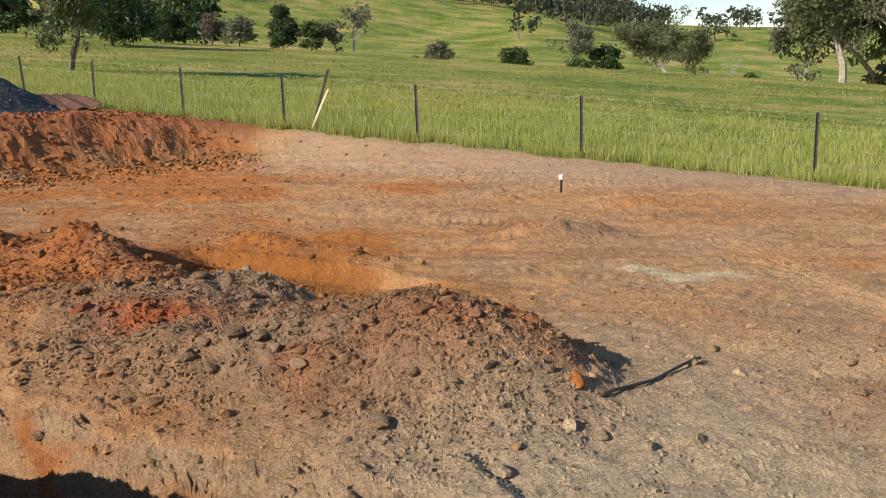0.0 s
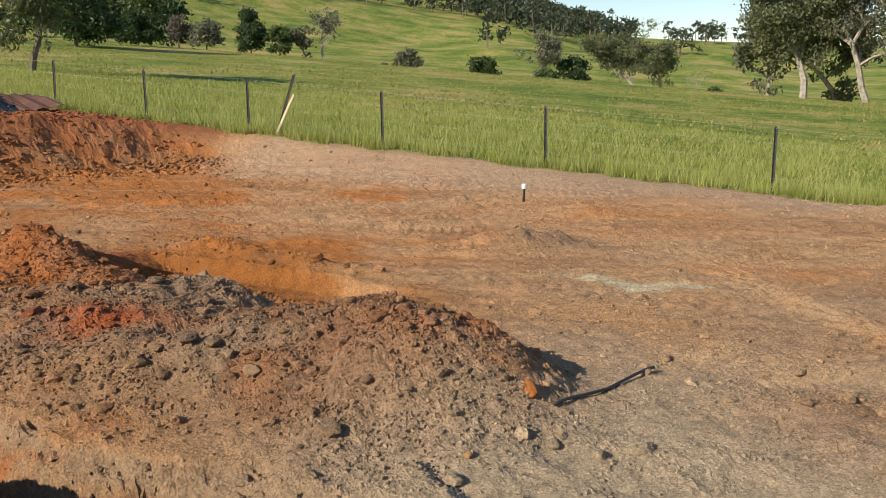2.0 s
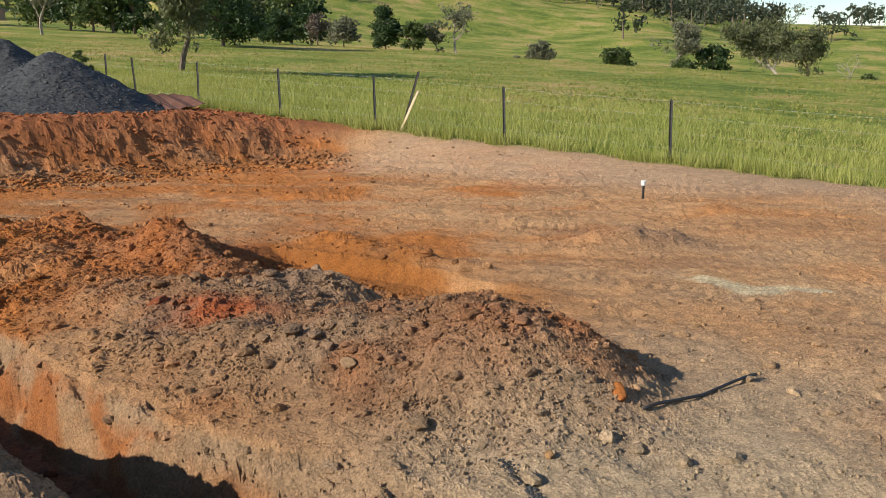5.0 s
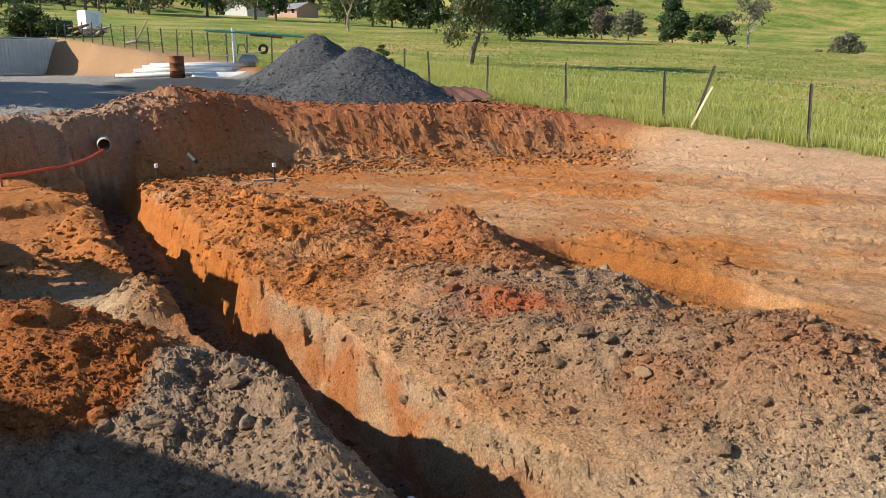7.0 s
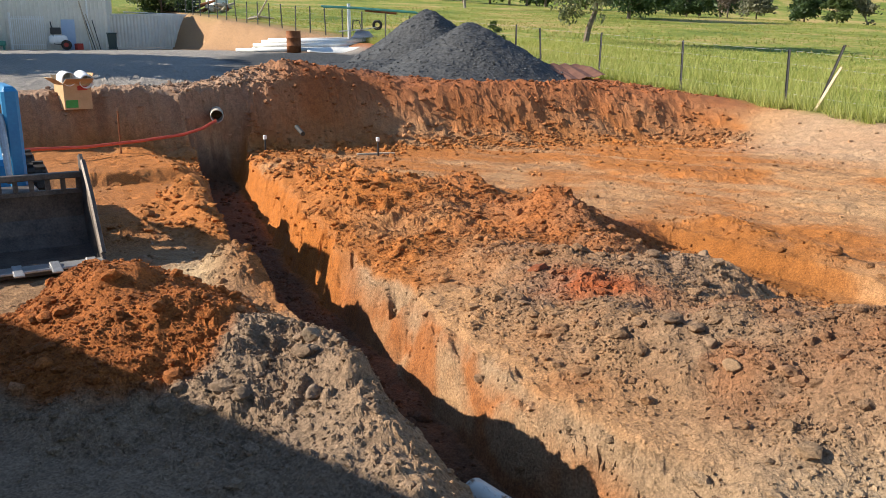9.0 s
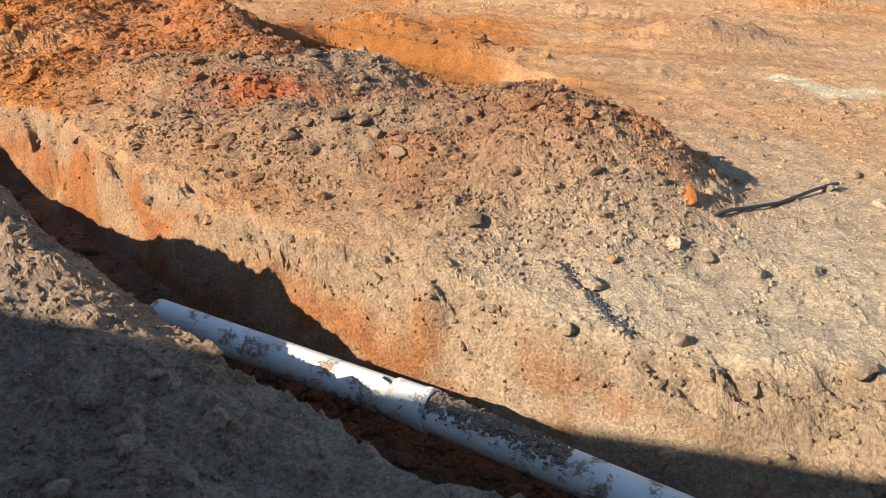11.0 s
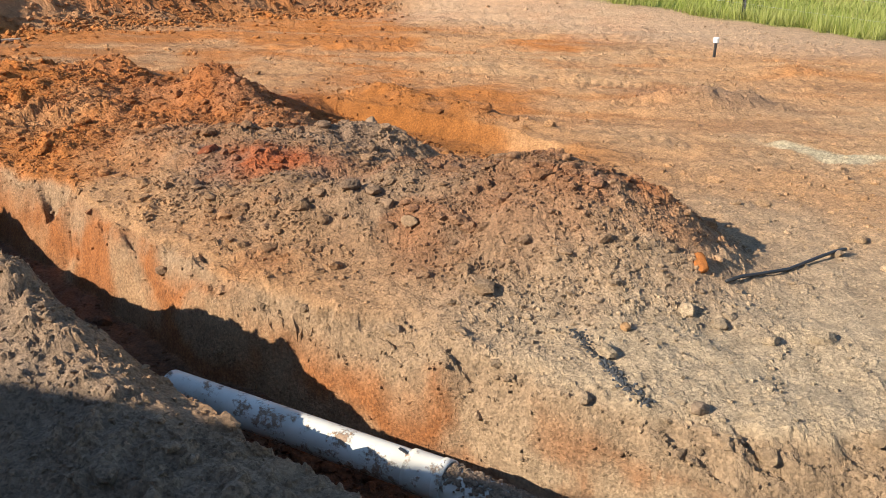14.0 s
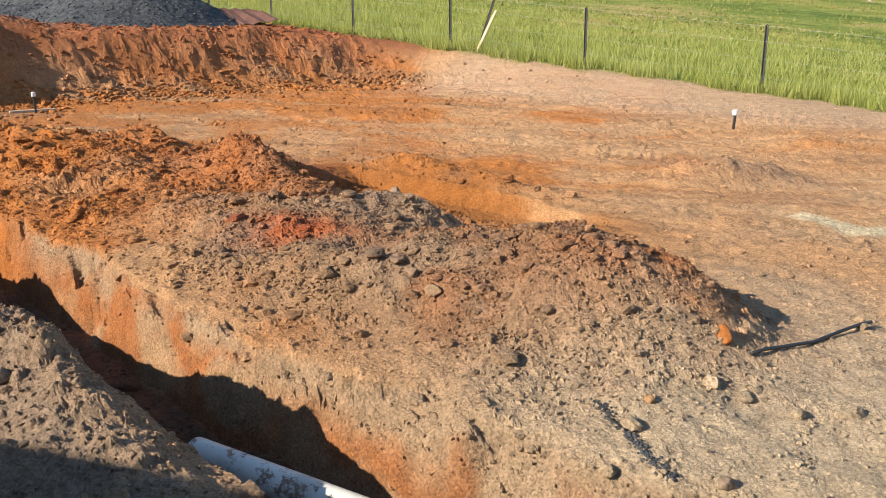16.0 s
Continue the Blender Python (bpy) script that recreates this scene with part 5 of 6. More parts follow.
for (sx, sy) in ((-0.45, 0.36), (-0.45, -0.36)):
    bm = bmesh.new()
    lathe(bm, ((0.14, -0.05), (0.28, -0.05), (0.3, 0), (0.28, 0.05), (0.14, 0.05)), 18, Matrix.Translation((sx, sy, 0.3)) @ Matrix.Rotation(radians(90), 4, "X"))
    w_ = part("wheel", bm, m_rubber, cart)
    bm = bmesh.new()
    lathe(bm, ((0.001, -0.03), (0.14, -0.03), (0.14, 0.03), (0.001, 0.03)), 14, Matrix.Translation((sx, sy, 0.3)) @ Matrix.Rotation(radians(90), 4, "X"))
    part("hub", bm, m_redp, w_)
for sy in (-0.25, 0.25):
    bm = bmesh.new()
    tube(bm, [(-0.5, sy, 0.3), (0.2, sy, 0.35), (0.35, sy, 1.7)], 0.025, 6)
    part("frame_bar", bm, m_black, cart)
bm = bmesh.new()
box(bm, -0.2, -0.28, 0.95, 0.4, 0.28, 1.35, 0.02)
part("rack", bm, m_black, cart)
bm = bmesh.new()
box(bm, -0.25, -0.2, 0, 0.25, 0.2, 0.4, 0.03)
ob = part("fuel_can", bm, m_redp)
ob.matrix_basis = shed_at(1.75, 0.9, rz=10)
tagged(ob, "red plastic can on the ground by the shed", "can")
gate = thing("picket_panel", "white metal picket panel standing before the shed", "fence panel", at=shed_at(3.7, 0.7, rz=-103))
for k in range(15):
    bm = bmesh.new()
    box(bm, -0.02 + 0.125 * k, -0.015, 0.05, 0.02 + 0.125 * k, 0.015, 2.05)
    part("picket", bm, m_white, gate)
for zz in (0.3, 1.85):
    bm = bmesh.new()
    box(bm, -0.05, -0.02, zz, 1.85, 0.02, zz + 0.06)
    part("rail", bm, m_white, gate)
bm = bmesh.new()
box(bm, 1.83, -0.05, 0, 1.95, 0.05, 2.25, 0.01)
part("post", bm, m_white, gate)
for (u, o, w_, h_, mm, nm, lb) in ((6.6, 1.0, 0.7, 0.55, m_teal, "crate", "green plastic crate beside the shed"), (6.9, 0.8, 0.5, 1.0, m_gal, "barbecue", "grey covered barbecue beside the shed"), (7.9, 0.9, 0.8, 0.8, m_wood, "timber_bench", "old timber bench beside the shed")):
    bm = bmesh.new()
    box(bm, -w_, -0.35, h_ * 0.45, w_, 0.35, h_, 0.04)
    for sx in (-1, 1):
        box(bm, sx * w_ * 0.85 - 0.04, -0.3, 0, sx * w_ * 0.85 + 0.04, 0.3, h_ * 0.45)
    ob = part(nm, bm, mm)
    ob.matrix_basis = shed_at(u, o, rz=-100)
    tagged(ob, lb, nm.replace("_", " "))

# ---- on the rise behind the container ----
tr = thing("trailer", "small dark box trailer parked on the grass", "trailer", at=at_ground(-72.0, 19.2, 0.0, rz=20))
bm = bmesh.new()
box(bm, -1.2, -0.75, 0.45, 1.2, 0.75, 0.9, 0.03)
box(bm, -1.12, -0.67, 0.55, 1.12, 0.67, 0.95, 0.0)
part("tray", bm, m_post, tr)
for sy in (-0.8, 0.8):
    bm = bmesh.new()
    lathe(bm, ((0.1, -0.08), (0.3, -0.08), (0.32, 0), (0.3, 0.08), (0.1, 0.08)), 18, Matrix.Translation((0, sy, 0.32)) @ Matrix.Rotation(radians(90), 4, "X"))
    part("wheel", bm, m_rubber, tr)
cab = thing("white_cabinet", "white boxy cabinet standing in the grass", "cabinet", at=at_ground(-84.0, 25.5, 0.0, rz=25))
bm = bmesh.new()
box(bm, -0.6, -0.9, 0, 0.6, 0.9, 1.7, 0.05)
part("body", bm, m_white, cab)
bm = bmesh.new()
box(bm, 0.605, -0.35, 0.5, 0.63, 0.45, 1.4, 0.02)
part("door", bm, m_gal, cab)
for k in range(9):
    bm = bmesh.new()
    rk = np.random.default_rng(200 + k)
    L = rk.uniform(0.8, 2.2)
    tube(bm, [(-L / 2, 0, 0), (0, 0.08, 0.05), (L / 2, 0, 0)], [0.16, 0.14, 0.08], 7)
    ob = part("log", bm, m_rust if k % 3 == 0 else m_wood)
    xx, yy = -66.0 + rk.uniform(-1.2, 1.2), 20.0 + rk.uniform(-1.0, 1.0)
    ob.matrix_basis = at_ground(xx, yy, 0.15 + 0.12 * (k % 4), rx=0, ry=rk.uniform(-35, 35), rz=rk.uniform(0, 180))
    tagged(ob, "cut log in a rough pile on the grass", "log", "pile of logs")
for k in range(4):
    bm = bmesh.new()
    tube(bm, [(0, 0, 0), (0.6, 0.1, 0.1), (1.5, 0, 0.0 if k else 1.3)], [0.09, 0.07, 0.04], 6)
    ob = part("branch", bm, m_wood)
    ob.matrix_basis = at_ground(-51.5 - 0.7 * k, 17.6 + 0.35 * k, 0.12, rz=35 * k + 40)
    tagged(ob, "dead branch lying on the bank", "branch", "branches on the bank")

# ---- trees ----
def leaf_mat(name, dark, light, rough=0.6):
    m = Mat(name, rough)
    geo = m.t.nodes.new("ShaderNodeNewGeometry")
    n = m.noise(0.8, 3.0)
    mixed = m.math("ADD", m.math("MULTIPLY", geo.outputs["Random Per Island"], 0.6), m.math("MULTIPLY", n, 0.4))
    col = m.ramp(mixed, (0.2, dark), (0.8, light))
    m.color(col)
    tl = m.t.nodes.new("ShaderNodeBsdfTranslucent")
    m.link(col, tl.inputs["Color"])
    ms = m.node("ShaderNodeMixShader")
    ms.inputs[0].default_value = 0.4
    m.link(m.b.outputs[0], ms.inputs[1]).link(tl.outputs[0], ms.inputs[2])
    m.link(ms.outputs[0], m.t.nodes["Material Output"].inputs["Surface"])
    return m.m


m_gumleaf = leaf_mat("gum_leaves", (0.075, 0.088, 0.034), (0.20, 0.21, 0.095))
m_pineleaf = leaf_mat("dark_pine_leaves", (0.02, 0.042, 0.012), (0.065, 0.11, 0.03))
m_bushleaf = leaf_mat("bush_leaves", (0.035, 0.06, 0.012), (0.11, 0.15, 0.04))
m_greyleaf = leaf_mat("grey_green_leaves", (0.10, 0.105, 0.06), (0.24, 0.235, 0.14))
m_farleaf = leaf_mat("far_wood_leaves", (0.035, 0.048, 0.024), (0.09, 0.105, 0.055))
m_bark = speckled("pale_gum_bark", (0.20, 0.16, 0.12), (0.42, 0.37, 0.30), 2.5, 0.85, 0, 0.02)
m_darkbark = speckled("brown_bark", (0.10, 0.075, 0.055), (0.22, 0.17, 0.13), 3, 0.9, 0, 0.02)


def leaves(centres, radii, count, size, r, droop=0.0):
    """Leaf blades, each a folded pair of triangles, scattered through clumps with ragged rims."""
    w = radii ** 2.2
    idx = r.choice(len(centres), count, p=w / w.sum())
    d = r.normal(size=(count, 3))
    d /= np.linalg.norm(d, axis=1, keepdims=True)
    rad = radii[idx] * r.uniform(0.25, 1.0, count) ** 0.55 * (1 + 0.25 * r.normal(size=count))
    p = centres[idx] + d * rad[:, None] * np.array([1, 1, 0.75])
    a = r.normal(size=(count, 3))
    a[:, 2] -= droop
    a /= np.linalg.norm(a, axis=1, keepdims=True)
    b = np.cross(a, r.normal(size=(count, 3)))
    b /= np.linalg.norm(b, axis=1, keepdims=True) + 1e-9
    s = size * r.uniform(0.5, 1.35, count)
    l, h = a * s[:, None], b * (0.42 * s)[:, None]
    co = np.stack([p - l, p + h, p + l, p - h], 1).reshape(-1, 3)
    return co, np.arange(count * 4).reshape(count, 4)


def tree(name, label, category, x, y, height, width, leaf, bark, n_leaf, size, seed, crown_from=0.25, kind="gum", z=None, lean=0.0, group=""):
    r = np.random.default_rng(seed)
    z = ground_z(x, y) if z is None else z
    ob = thing(name, label, category, group, at=pose(x, y, z))
    bm = bmesh.new()
    tips = []
    tr_r = height * (0.028 if kind != "pine" else 0.02)

    def limb(p, d, length, rad, depth):
        pts, rads, n = [p], [rad], 4
        q = Vector(p)
        for k in range(n):
            d = (d + Vector(r.normal(0, 0.16, 3))).normalized()
            q = q + d * (length / n)
            pts.append(q.copy())
            rads.append(rad * (1 - 0.55 * (k + 1) / n))
            if depth < 3 and k >= 1:
                for _ in range(1 if depth else 2):
                    a = r.uniform(0, 6.283)
                    out = Vector((math.cos(a), math.sin(a), r.uniform(0.15, 0.9)))
                    limb(q.copy(), (d * 0.5 + out * 0.8).normalized(), length * r.uniform(0.42, 0.7), rad * 0.5, depth + 1)
        tube(bm, pts, rads, 7 if depth == 0 else 5 if depth == 1 else 3, depth == 0)
        tips.append((q.copy(), depth))
        if depth >= 1:
            tips.append((pts[2], depth))

    if kind == "pine" or kind == "bush":
        tube(bm, [(0, 0, -0.2), (0.02 * height, 0, height * 0.5), (0, 0.01 * height, height * 0.92)], [tr_r, tr_r * 0.6, tr_r * 0.1], 7)
        cs, rs = [], []
        for k in range(46):
            h = r.uniform(0.08, 0.97) if kind == "pine" else r.uniform(0.18, 0.95)
            prof_ = (1.05 - h) ** 0.75 * min(1, h * 6) if kind == "pine" else math.sqrt(max(0.05, 1 - (2 * (h - 0.45)) ** 2))
            a = r.uniform(0, 6.283)
            q = width / 2 * prof_ * r.uniform(0.35, 0.95)
            cs.append((q * math.cos(a), q * math.sin(a), h * height))
            rs.append(width * r.uniform(0.10, 0.2))
            if k % 3 == 0:
                tube(bm, [(0, 0, max(0.1, h * height * 0.6)), (q * 0.9 * math.cos(a), q * 0.9 * math.sin(a), h * height)], [tr_r * 0.35, tr_r * 0.08], 3, False)
    else:
        limb(Vector((0, 0, -0.2)), Vector((lean, 0.06 * r.normal(), 1)).normalized(), height * (0.62 if kind == "gum" else 0.8), tr_r, 0)
        cs, rs = [], []
        for q, dep in tips:
            h = min(max(q.z / height, 0), 1.05)
            if h < crown_from:
                continue
            cs.append((q.x, q.y, q.z))
            rs.append(width * r.uniform(0.07, 0.15))
        have = np.array(cs)
        lim = np.abs(have[:, :2]).max() if len(have) else 1
        for k in range(22):
            a, h = r.uniform(0, 6.283), r.uniform(crown_from, 0.98)
            prof_ = math.sqrt(max(0.06, 1 - ((h - 0.6) / 0.45) ** 2))
            q = width / 2 * prof_ * r.uniform(0.3, 0.95)
            cs.append((q * math.cos(a) + lean * h * height * 0.6, q * math.sin(a), h * height))
            rs.append(width * r.uniform(0.07, 0.14))
    part("trunk", bm, bark, ob)
    if n_leaf:
        co, fa = leaves(np.array(cs), np.array(rs), n_leaf, size, r, 0.8 if kind == "gum" else 0.0)
        co[:, 2] = np.maximum(co[:, 2], 0.05)
        me = mesh_from("crown", co, fa)
        me.materials.append(leaf)
        c = new("crown", me)
        c.parent = ob
    return ob


tree("gum_tree", "leafy young gum tree with a slim trunk in the paddock", "tree", -31.7, 27.5, 5.6, 4.4, m_gumleaf, m_darkbark, 9500, 0.13, 1, 0.2)
tree("spreading_tree", "dense dark tree behind the gum at the crest", "tree", -66.5, 63.0, 7.5, 9.0, m_pineleaf, m_darkbark, 9000, 0.24, 2, 0.08, "bush")
tree("gum_tree", "tall gum tree with a pale trunk on the crest", "tree", -20.9, 112.9, 10.2, 8.2, m_gumleaf, m_bark, 12000, 0.18, 3, 0.3)
tree("gum_tree", "large spreading gum tree with a thick pale trunk", "tree", -0.9, 94.9, 14.5, 11.5, m_gumleaf, m_bark, 30000, 0.18, 4, 0.24)
tree("gum_tree", "gum tree with two bare leaning pale trunks", "tree", 5.2, 96.0, 14.0, 9.0, m_greyleaf, m_bark, 14000, 0.18, 5, 0.25, lean=-0.2)
tree("gum_tree", "gum tree with a straight pale trunk at the field's edge", "tree", 9.5, 95.0, 14.0, 9.0, m_gumleaf, m_bark, 22000, 0.19, 6, 0.12, lean=0.05)
tree("gum_tree", "smaller grey gum tree at the edge of the clump", "tree", -4.8, 103.0, 9.0, 7.0, m_greyleaf, m_bark, 4000, 0.30, 7, 0.06)
tree("gum_tree", "gum tree deep in the clump", "tree", 2.5, 104.0, 12.5, 10.0, m_gumleaf, m_bark, 11000, 0.30, 8, 0.05)
tree("gum_tree", "gum tree at the far side of the clump", "tree", 12.5, 103.0, 12.5, 10.0, m_gumleaf, m_bark, 11000, 0.30, 9, 0.05)
tree("gum_tree", "gum tree at the far side of the clump", "tree", 18.0, 98.0, 13.0, 10.0, m_gumleaf, m_bark, 11000, 0.30, 19, 0.05)
tree("bushy_conifer", "dense dark green conifer at the crest", "conifer", -64.6, 88.7, 5.0, 5.4, m_pineleaf, m_darkbark, 8000, 0.19, 10, 0.0, "pine")
tree("bushy_conifer", "rounded dark green conifer at the crest", "conifer", -74.8, 80.2, 3.9, 4.4, m_pineleaf, m_darkbark, 6500, 0.18, 11, 0.0, "bush")
tree("bushy_conifer", "small olive green conifer at the crest", "conifer", -58.9, 86.6, 3.4, 3.6, m_bushleaf, m_darkbark, 3000, 0.22, 12, 0.0, "bush")
tree("scraggy_tree", "thin half-bare tree with a grey trunk", "tree", -54.5, 89.5, 6.0, 4.2, m_greyleaf, m_bark, 900, 0.2, 13, 0.4)
tree("scraggy_tree", "low ragged tree beside the bare one", "tree", -56.6, 89.0, 3.6, 3.6, m_greyleaf, m_bark, 1500, 0.2, 14, 0.1)
tree("round_tree", "round grey-green tree on the slope", "tree", -65.4, 134.7, 4.6, 5.4, m_greyleaf, m_darkbark, 2600, 0.28, 15, 0.05, "bush")
tree("bush", "low bush beside the round tree", "bush", -68.6, 132.0, 1.9, 3.0, m_greyleaf, m_darkbark, 1100, 0.25, 16, 0.0, "bush")
tree("bush", "green bush on the crest", "bush", -37.2, 97.9, 2.6, 4.0, m_bushleaf, m_darkbark, 1900, 0.24, 17, 0.0, "bush")
tree("bush", "low green bush on the crest", "bush", -29.9, 100.5, 1.7, 3.4, m_bushleaf, m_darkbark, 1300, 0.22, 18, 0.0, "bush")
tree("gum_tree", "many-stemmed grey gum on the far slope", "tree", -50.5, 162.0, 8.2, 10.5, m_greyleaf, m_bark, 6500, 0.28, 20, 0.02)
tree("dark_tree", "low dark spreading tree beside the grey gum", "tree", -43.8, 164.0, 4.6, 7.0, m_pineleaf, m_darkbark, 2200, 0.36, 21, 0.0, "bush")
tree("gum_tree", "dark gum behind the tall one", "tree", -25.5, 158.0, 8.5, 9.0, m_gumleaf, m_darkbark, 5200, 0.27, 22, 0.1)
tree("bush", "small green bush in the hollow", "bush", -11.2, 109.3, 1.9, 2.3, m_bushleaf, m_darkbark, 1100, 0.2, 23, 0.0, "bush")
tree("dead_tree", "bare dead tree on the far slope", "tree", -18.1, 148.7, 5.0, 3.6, m_greyleaf, m_bark, 60, 0.2, 24, 0.4)
tree("thin_tree", "leafless brown shrub at the crest", "shrub", -77.8, 91.0, 4.2, 5.0, m_darkbark, m_darkbark, 2600, 0.16, 25, 0.1)
tree("bush", "grey-green bush at the crest", "bush", -71.9, 89.3, 3.6, 4.6, m_greyleaf, m_darkbark, 2300, 0.25, 26, 0.0, "bush")
tree("gum_tree", "gum tree behind the crest", "tree", -97.3, 100.2, 7.0, 8.0, m_gumleaf, m_bark, 3200, 0.32, 27, 0.2)
tree("thin_tree", "thin half-dead pale tree", "tree", -92.2, 59.5, 6.5, 3.2, m_greyleaf, m_bark, 700, 0.2, 28, 0.5)
tree("sapling", "leafy sapling growing at the fence", "sapling", -24.4, 17.2, 1.3, 0.7, m_bushleaf, m_darkbark, 700, 0.07, 29, 0.1, "bush")
tree("leafy_shrub", "dense bright green shrub behind the container", "shrub", -66.5, 16.0, 3.0, 4.6, m_bushleaf, m_darkbark, 3600, 0.18, 30, 0.0, "bush")
tree("garden_tree", "dark green tree beside the shed", "tree", -56.9, 2.2, 4.5, 3.0, m_bushleaf, m_darkbark, 2400, 0.18, 31, 0.1, "bush")

# tall trees south of the drive that shade it
for k, (xx, yy) in enumerate(((-28.5, -3.0), (-32.5, -2.6), (-36.0, -3.4))):
    tree("shade_tree", "tall leafy tree beside the gravel drive", "tree", xx, yy, 7.0, 5.6, m_bushleaf, m_darkbark, 5000, 0.26, 120 + k, 0.2, "bush", group="trees south of the drive")

# row of garden trees beyond the paddock, round the far houses
tr2 = np.random.default_rng(40)
for k in range(16):
    u = k / 15
    xx, yy = -150 + 62 * u + tr2.uniform(-3, 3), 66 + 22 * u + tr2.uniform(-4, 4) + 12
    if 0.02 < u < 0.30:
        yy += 26
    tree("shade_tree", "dark green shade tree in the row beyond the paddock", "tree", xx, yy, tr2.uniform(6.5, 10), tr2.uniform(6, 9), m_bushleaf if k % 3 else m_pineleaf, m_darkbark, 2200, 0.36, 50 + k, 0.02, "bush", group="trees beyond the paddock")
for k in range(9):
    tree("shade_tree", "dark tree on the near hill", "tree", -158 - 9 * k + tr2.uniform(-3, 3), 78 - 5.5 * k + tr2.uniform(-3, 3), tr2.uniform(9, 13), tr2.uniform(8, 11), m_pineleaf if k % 2 else m_gumleaf, m_darkbark, 2200, 0.42, 80 + k, 0.02, "bush", group="trees on the near hill")

# ---- the woods on the ridge and the far hillsides ----
wr = np.random.default_rng(60)
co_all, fa_all, tk_co, off = [], [], [], 0
spots = []
while len(spots) < 880:
    az, d = radians(wr.uniform(-14, 84)), wr.uniform(230, 640)
    xx, yy = -d * math.sin(az), d * math.cos(az)
    dens = float(fbm(np.array([xx]), np.array([yy]), 70, 3, 141)[0])
    g_az = math.degrees(az)
    want = 0.06 + 0.95 * step(300, 390, d) * step(9, 18, g_az) + 0.9 * step(50, 60, g_az) * step(240, 270, d) + 0.55 * step(420, 470, d) * step(12, 4, g_az)
    if wr.random() < float(want) * (0.5 + 1.3 * dens):
        spots.append((xx, yy))
bm = bmesh.new()
for xx, yy in spots:
    z0 = float(natural(np.array([xx]), np.array([yy]))[0])
    h, w_ = wr.uniform(7, 13), wr.uniform(6, 11)
    n = 12
    a, q, hh2 = wr.uniform(0, 6.283, n), np.sqrt(wr.random(n)) * w_ / 2, wr.uniform(0.22, 0.95, n) * h
    c = np.stack([xx + q * np.cos(a), yy + q * np.sin(a), z0 + hh2], 1)
    co, fa = leaves(c, wr.uniform(0.14, 0.24, n) * w_, 150, 0.95, wr)
    co_all.append(co)
    fa_all.append(fa + off)
    off += len(co)
    tube(bm, [(xx, yy, z0 - 0.5), (xx + wr.uniform(-0.5, 0.5), yy, z0 + h * 0.7)], [0.3, 0.1], 4, False)
me = mesh_from("far_woods", np.concatenate(co_all), np.concatenate(fa_all))
me.materials.append(m_farleaf)
woods = tagged(new("far_woods", me), "eucalypt woods covering the ridge and far hillsides", "woods", kind="stuff")
part("trunks", bm, m_darkbark, woods)

# ---- two houses and a power pole beyond the paddock ----
m_pale = speckled("pale_weatherboard", (0.52, 0.50, 0.46), (0.62, 0.60, 0.56), 2, 0.8)
m_brk = speckled("salmon_brick_wall", (0.34, 0.20, 0.14), (0.44, 0.28, 0.20), 3, 0.9)
m_tin = speckled("pale_tin_roof", (0.42, 0.43, 0.44), (0.55, 0.55, 0.55), 1.5, 0.45, 0.2)


def cottage(x, y, turn, L, W, H, wall_m, roof_m, label):
    hs = thing("far_house", label, "house", at=at_ground(x, y, 0.0, rz=turn))
    bm = bmesh.new()
    box(bm, -L / 2, -W / 2, -1, L / 2, W / 2, H)
    for sx in (-1, 1):
        bm.faces.new([bm.verts.new(p) for p in ((sx * L / 2, -W / 2, H), (sx * L / 2, W / 2, H), (sx * L / 2, 0, H + 1.6))])
    part("wall", bm, wall_m, hs)
    bm = bmesh.new()
    e = 0.7
    vs = [bm.verts.new(p) for p in ((-L / 2 - e, -W / 2 - e, H - 0.25), (L / 2 + e, -W / 2 - e, H - 0.25), (L / 2 + e, 0, H + 1.7), (-L / 2 - e, 0, H + 1.7), (L / 2 + e, W / 2 + e, H - 0.25), (-L / 2 - e, W / 2 + e, H - 0.25))]
    bm.faces.new(vs[:4])
    bm.faces.new((vs[3], vs[2], vs[4], vs[5]))
    bmesh.ops.solidify(bm, geom=bm.faces[:], thickness=0.15)
    part("roof", bm, roof_m, hs)
    for k in range(4):
        bm = bmesh.new()
        u = -L / 2 + L * (k + 0.5) / 4
        box(bm, u - 0.6, -W / 2 - 0.04, 0.9, u + 0.6, -W / 2 + 0.02, 2.1, 0.02)
        w_ = part("window", bm, m_glass, hs)
        bm = bmesh.new()
        box(bm, u - 0.7, -W / 2 - 0.06, 0.8, u + 0.7, -W / 2 - 0.01, 0.9)
        part("sill", bm, m_white, w_)


cottage(-232.0, 115.6, -62, 13, 8, 2.4, m_pale, m_tin, "pale low house with a tin roof among trees")
cottage(-217.6, 122.0, 12, 12, 8, 2.2, m_brk, m_tin, "low brick house with a pale sheet roof")
pw = thing("power_pole", "timber power pole with a cross-arm", "power pole", at=at_ground(-200, 150))
bm = bmesh.new()
tube(bm, [(0, 0, -0.5), (0, 0, 10)], [0.18, 0.12], 8)
part("pole", bm, m_wood, pw)
bm = bmesh.new()
box(bm, -0.9, -0.07, 9.1, 0.9, 0.07, 9.25)
part("cross_arm", bm, m_wood, pw)

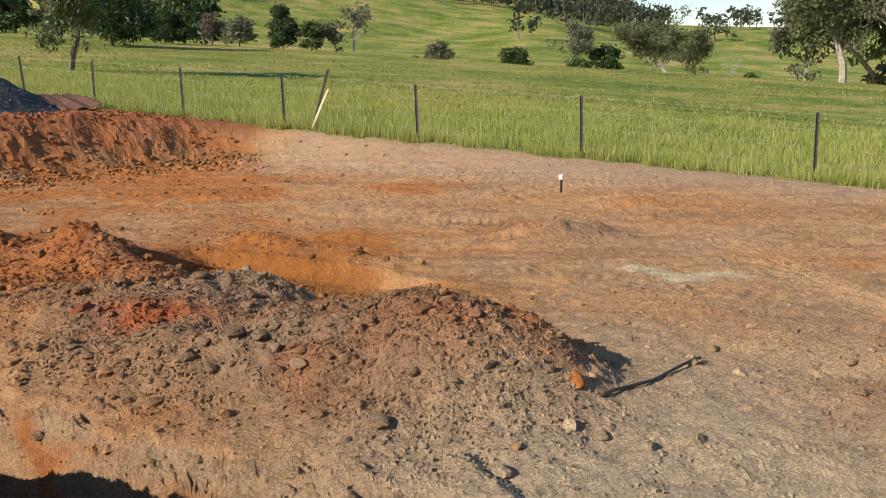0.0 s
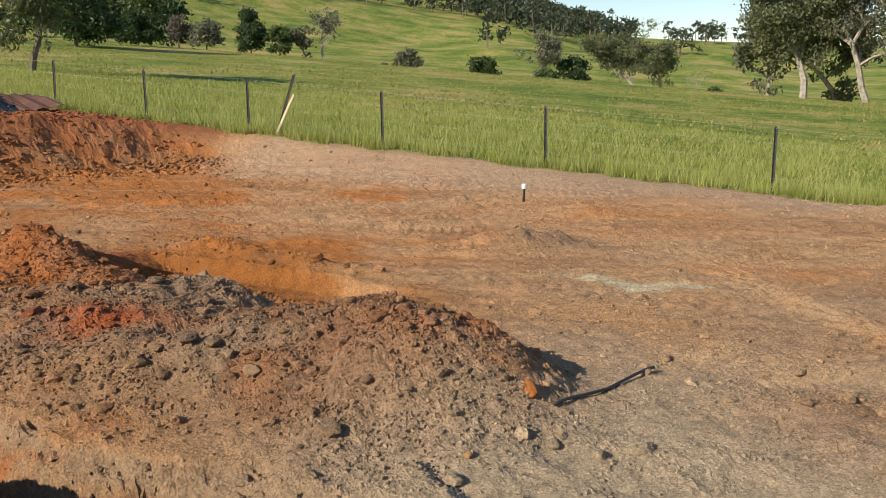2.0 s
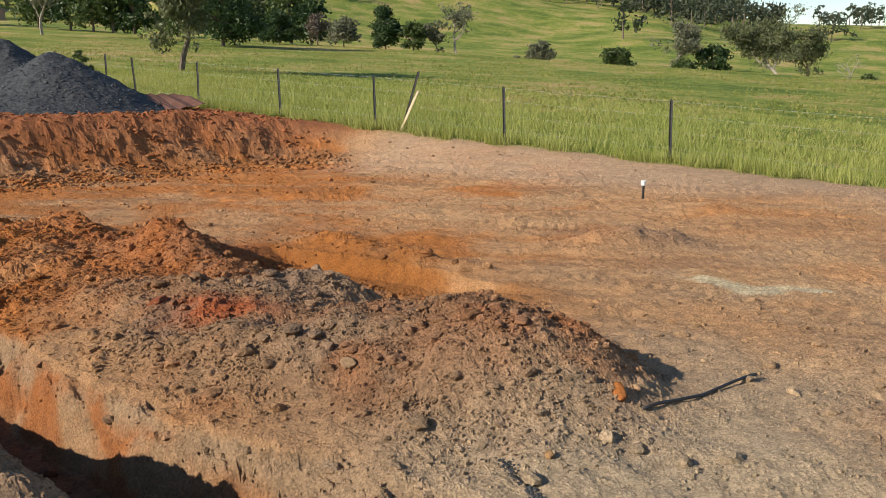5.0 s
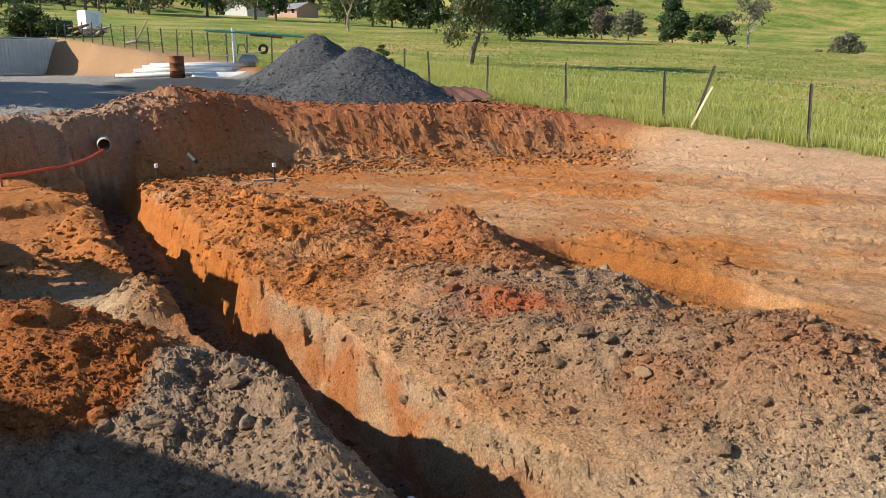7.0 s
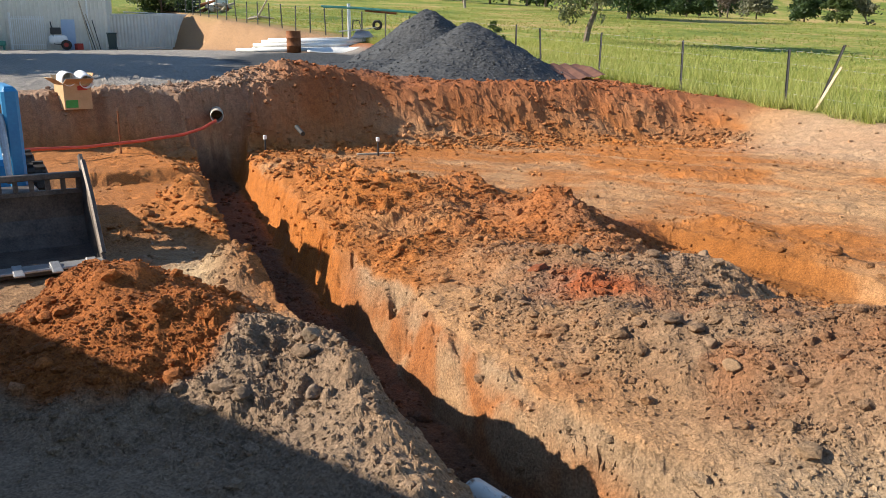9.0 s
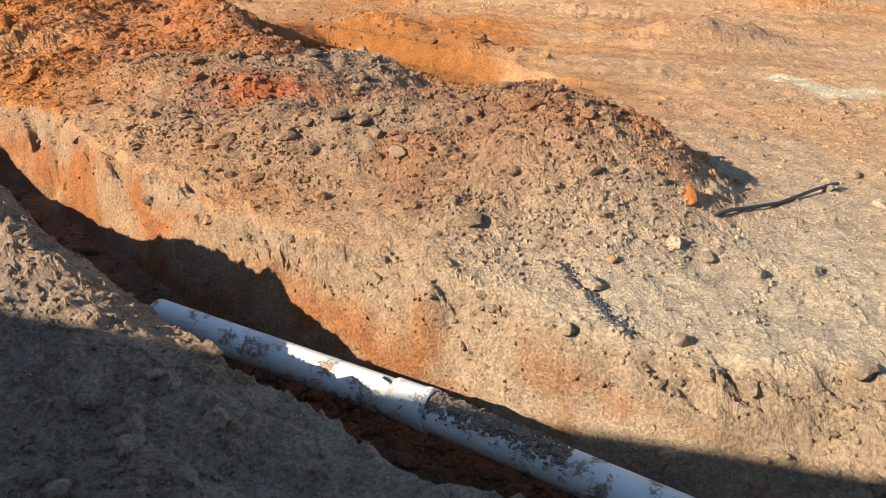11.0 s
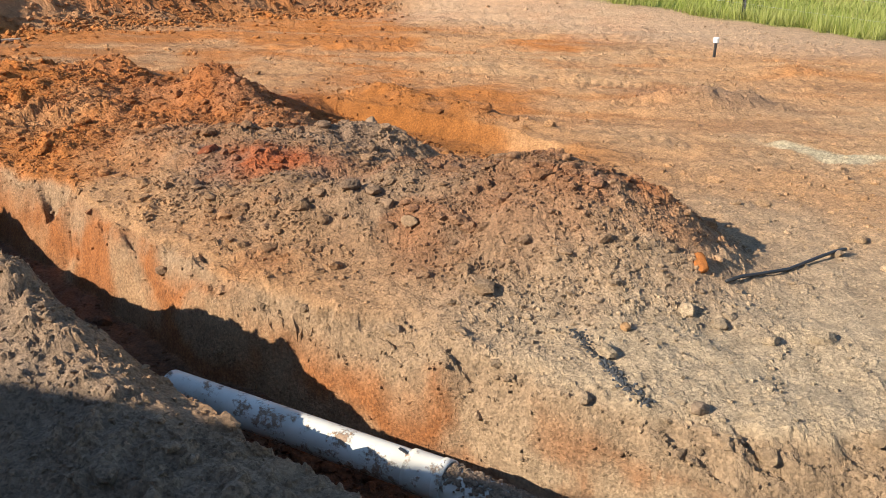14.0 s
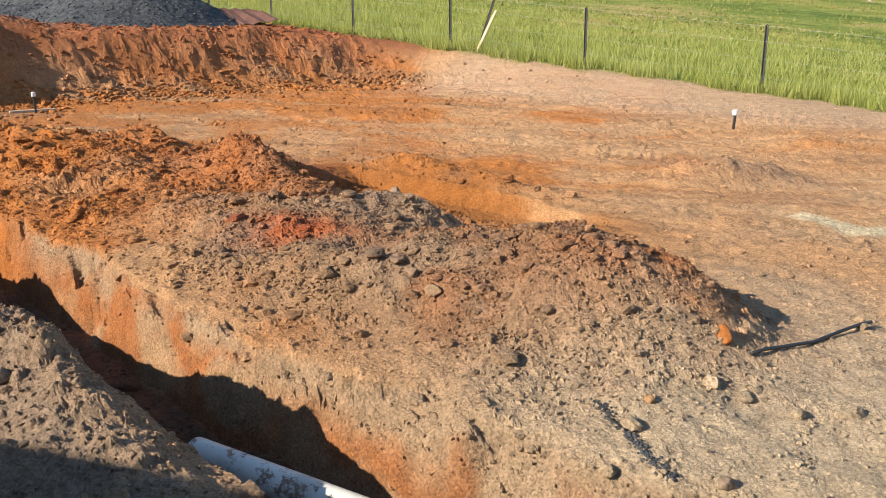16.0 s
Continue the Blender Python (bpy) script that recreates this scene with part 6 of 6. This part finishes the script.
# ---- grass along the fence and on the near paddock ----
gr2 = np.random.default_rng(90)
n = 270000
u = gr2.random(n)
gx_ = gr2.uniform(-34, 13, n)
gy_ = FENCE_Y - 0.45 + 15.0 * u ** 1.7
gz_, gq = heights(gx_, gy_, False)
cl_ = fbm(gx_, gy_, 1.2, 3, 151)
keep = (gy_ + 0.4 * fbm(gx_, gy_, 0.5, 3, 73) + 0.16 * np.maximum(gx_ + 0.5, 0) > 16.35) & (gr2.random(n) < 0.55 + 0.6 * cl_)
gx_, gy_, gz_, cl_ = gx_[keep], gy_[keep], gz_[keep], cl_[keep]
n = len(gx_)
h = (0.12 + 0.16 * gr2.random(n) ** 1.5 + 0.07 * cl_) * np.clip(1.25 - 0.045 * (gy_ - 16.5), 0.5, 1.2)
a = gr2.uniform(0, 6.283, n)
w_ = 0.005 + 0.006 * gr2.random(n)
bend = gr2.normal(0, 0.09, (n, 2))
p0 = np.stack([gx_ - w_ * np.cos(a), gy_ - w_ * np.sin(a), gz_ - 0.03], 1)
p1 = np.stack([gx_ + w_ * np.cos(a), gy_ + w_ * np.sin(a), gz_ - 0.03], 1)
p2 = np.stack([gx_ + bend[:, 0], gy_ + bend[:, 1], gz_ + h], 1)
gme = mesh_from("paddock_grass", np.stack([p0, p1, p2], 1).reshape(-1, 3), np.arange(3 * n).reshape(n, 3))
m_blade = leaf_mat("grass_blades", (0.22, 0.27, 0.035), (0.50, 0.48, 0.17), 0.7)
gme.materials.append(m_blade)
tagged(new("paddock_grass", gme), "long green grass with seed heads along the fence", "grass", kind="stuff")

# tussocks and seed heads over the rest of the paddock
n = 150000
tx0 = gr2.uniform(-95, 22, n)
ty0 = 19 + 82 * gr2.random(n) ** 1.35
tz0 = natural(tx0, ty0)
cl_ = fbm(tx0, ty0, 3.2, 4, 153)
keep = (gr2.random(n) < 0.45 + 1.1 * cl_) & ~((tx0 < -60) & (ty0 < 24))
tx0, ty0, tz0 = tx0[keep], ty0[keep], tz0[keep]
n = len(tx0)
h = 0.05 + 0.10 * gr2.random(n) ** 1.6
co_l = []
for k in range(1):
    a = gr2.uniform(0, 6.283, n)
    w_ = 0.03 + 0.035 * gr2.random(n)
    b2 = gr2.normal(0, 0.08, (n, 2))
    co_l.append(np.stack([np.stack([tx0 - w_ * np.cos(a), ty0 - w_ * np.sin(a), tz0 - 0.03], 1), np.stack([tx0 + w_ * np.cos(a), ty0 + w_ * np.sin(a), tz0 - 0.03], 1), np.stack([tx0 + b2[:, 0], ty0 + b2[:, 1], tz0 + h], 1)], 1))
tus = np.concatenate(co_l).reshape(-1, 3)
tme = mesh_from("paddock_tussocks", tus, np.arange(len(tus)).reshape(-1, 3))
m_tus = leaf_mat("tussock_blades", (0.17, 0.21, 0.03), (0.40, 0.35, 0.12), 0.75)
tme.materials.append(m_tus)
tagged(new("paddock_tussocks", tme), "green and straw-coloured tussocks over the paddock", "grass", kind="stuff")
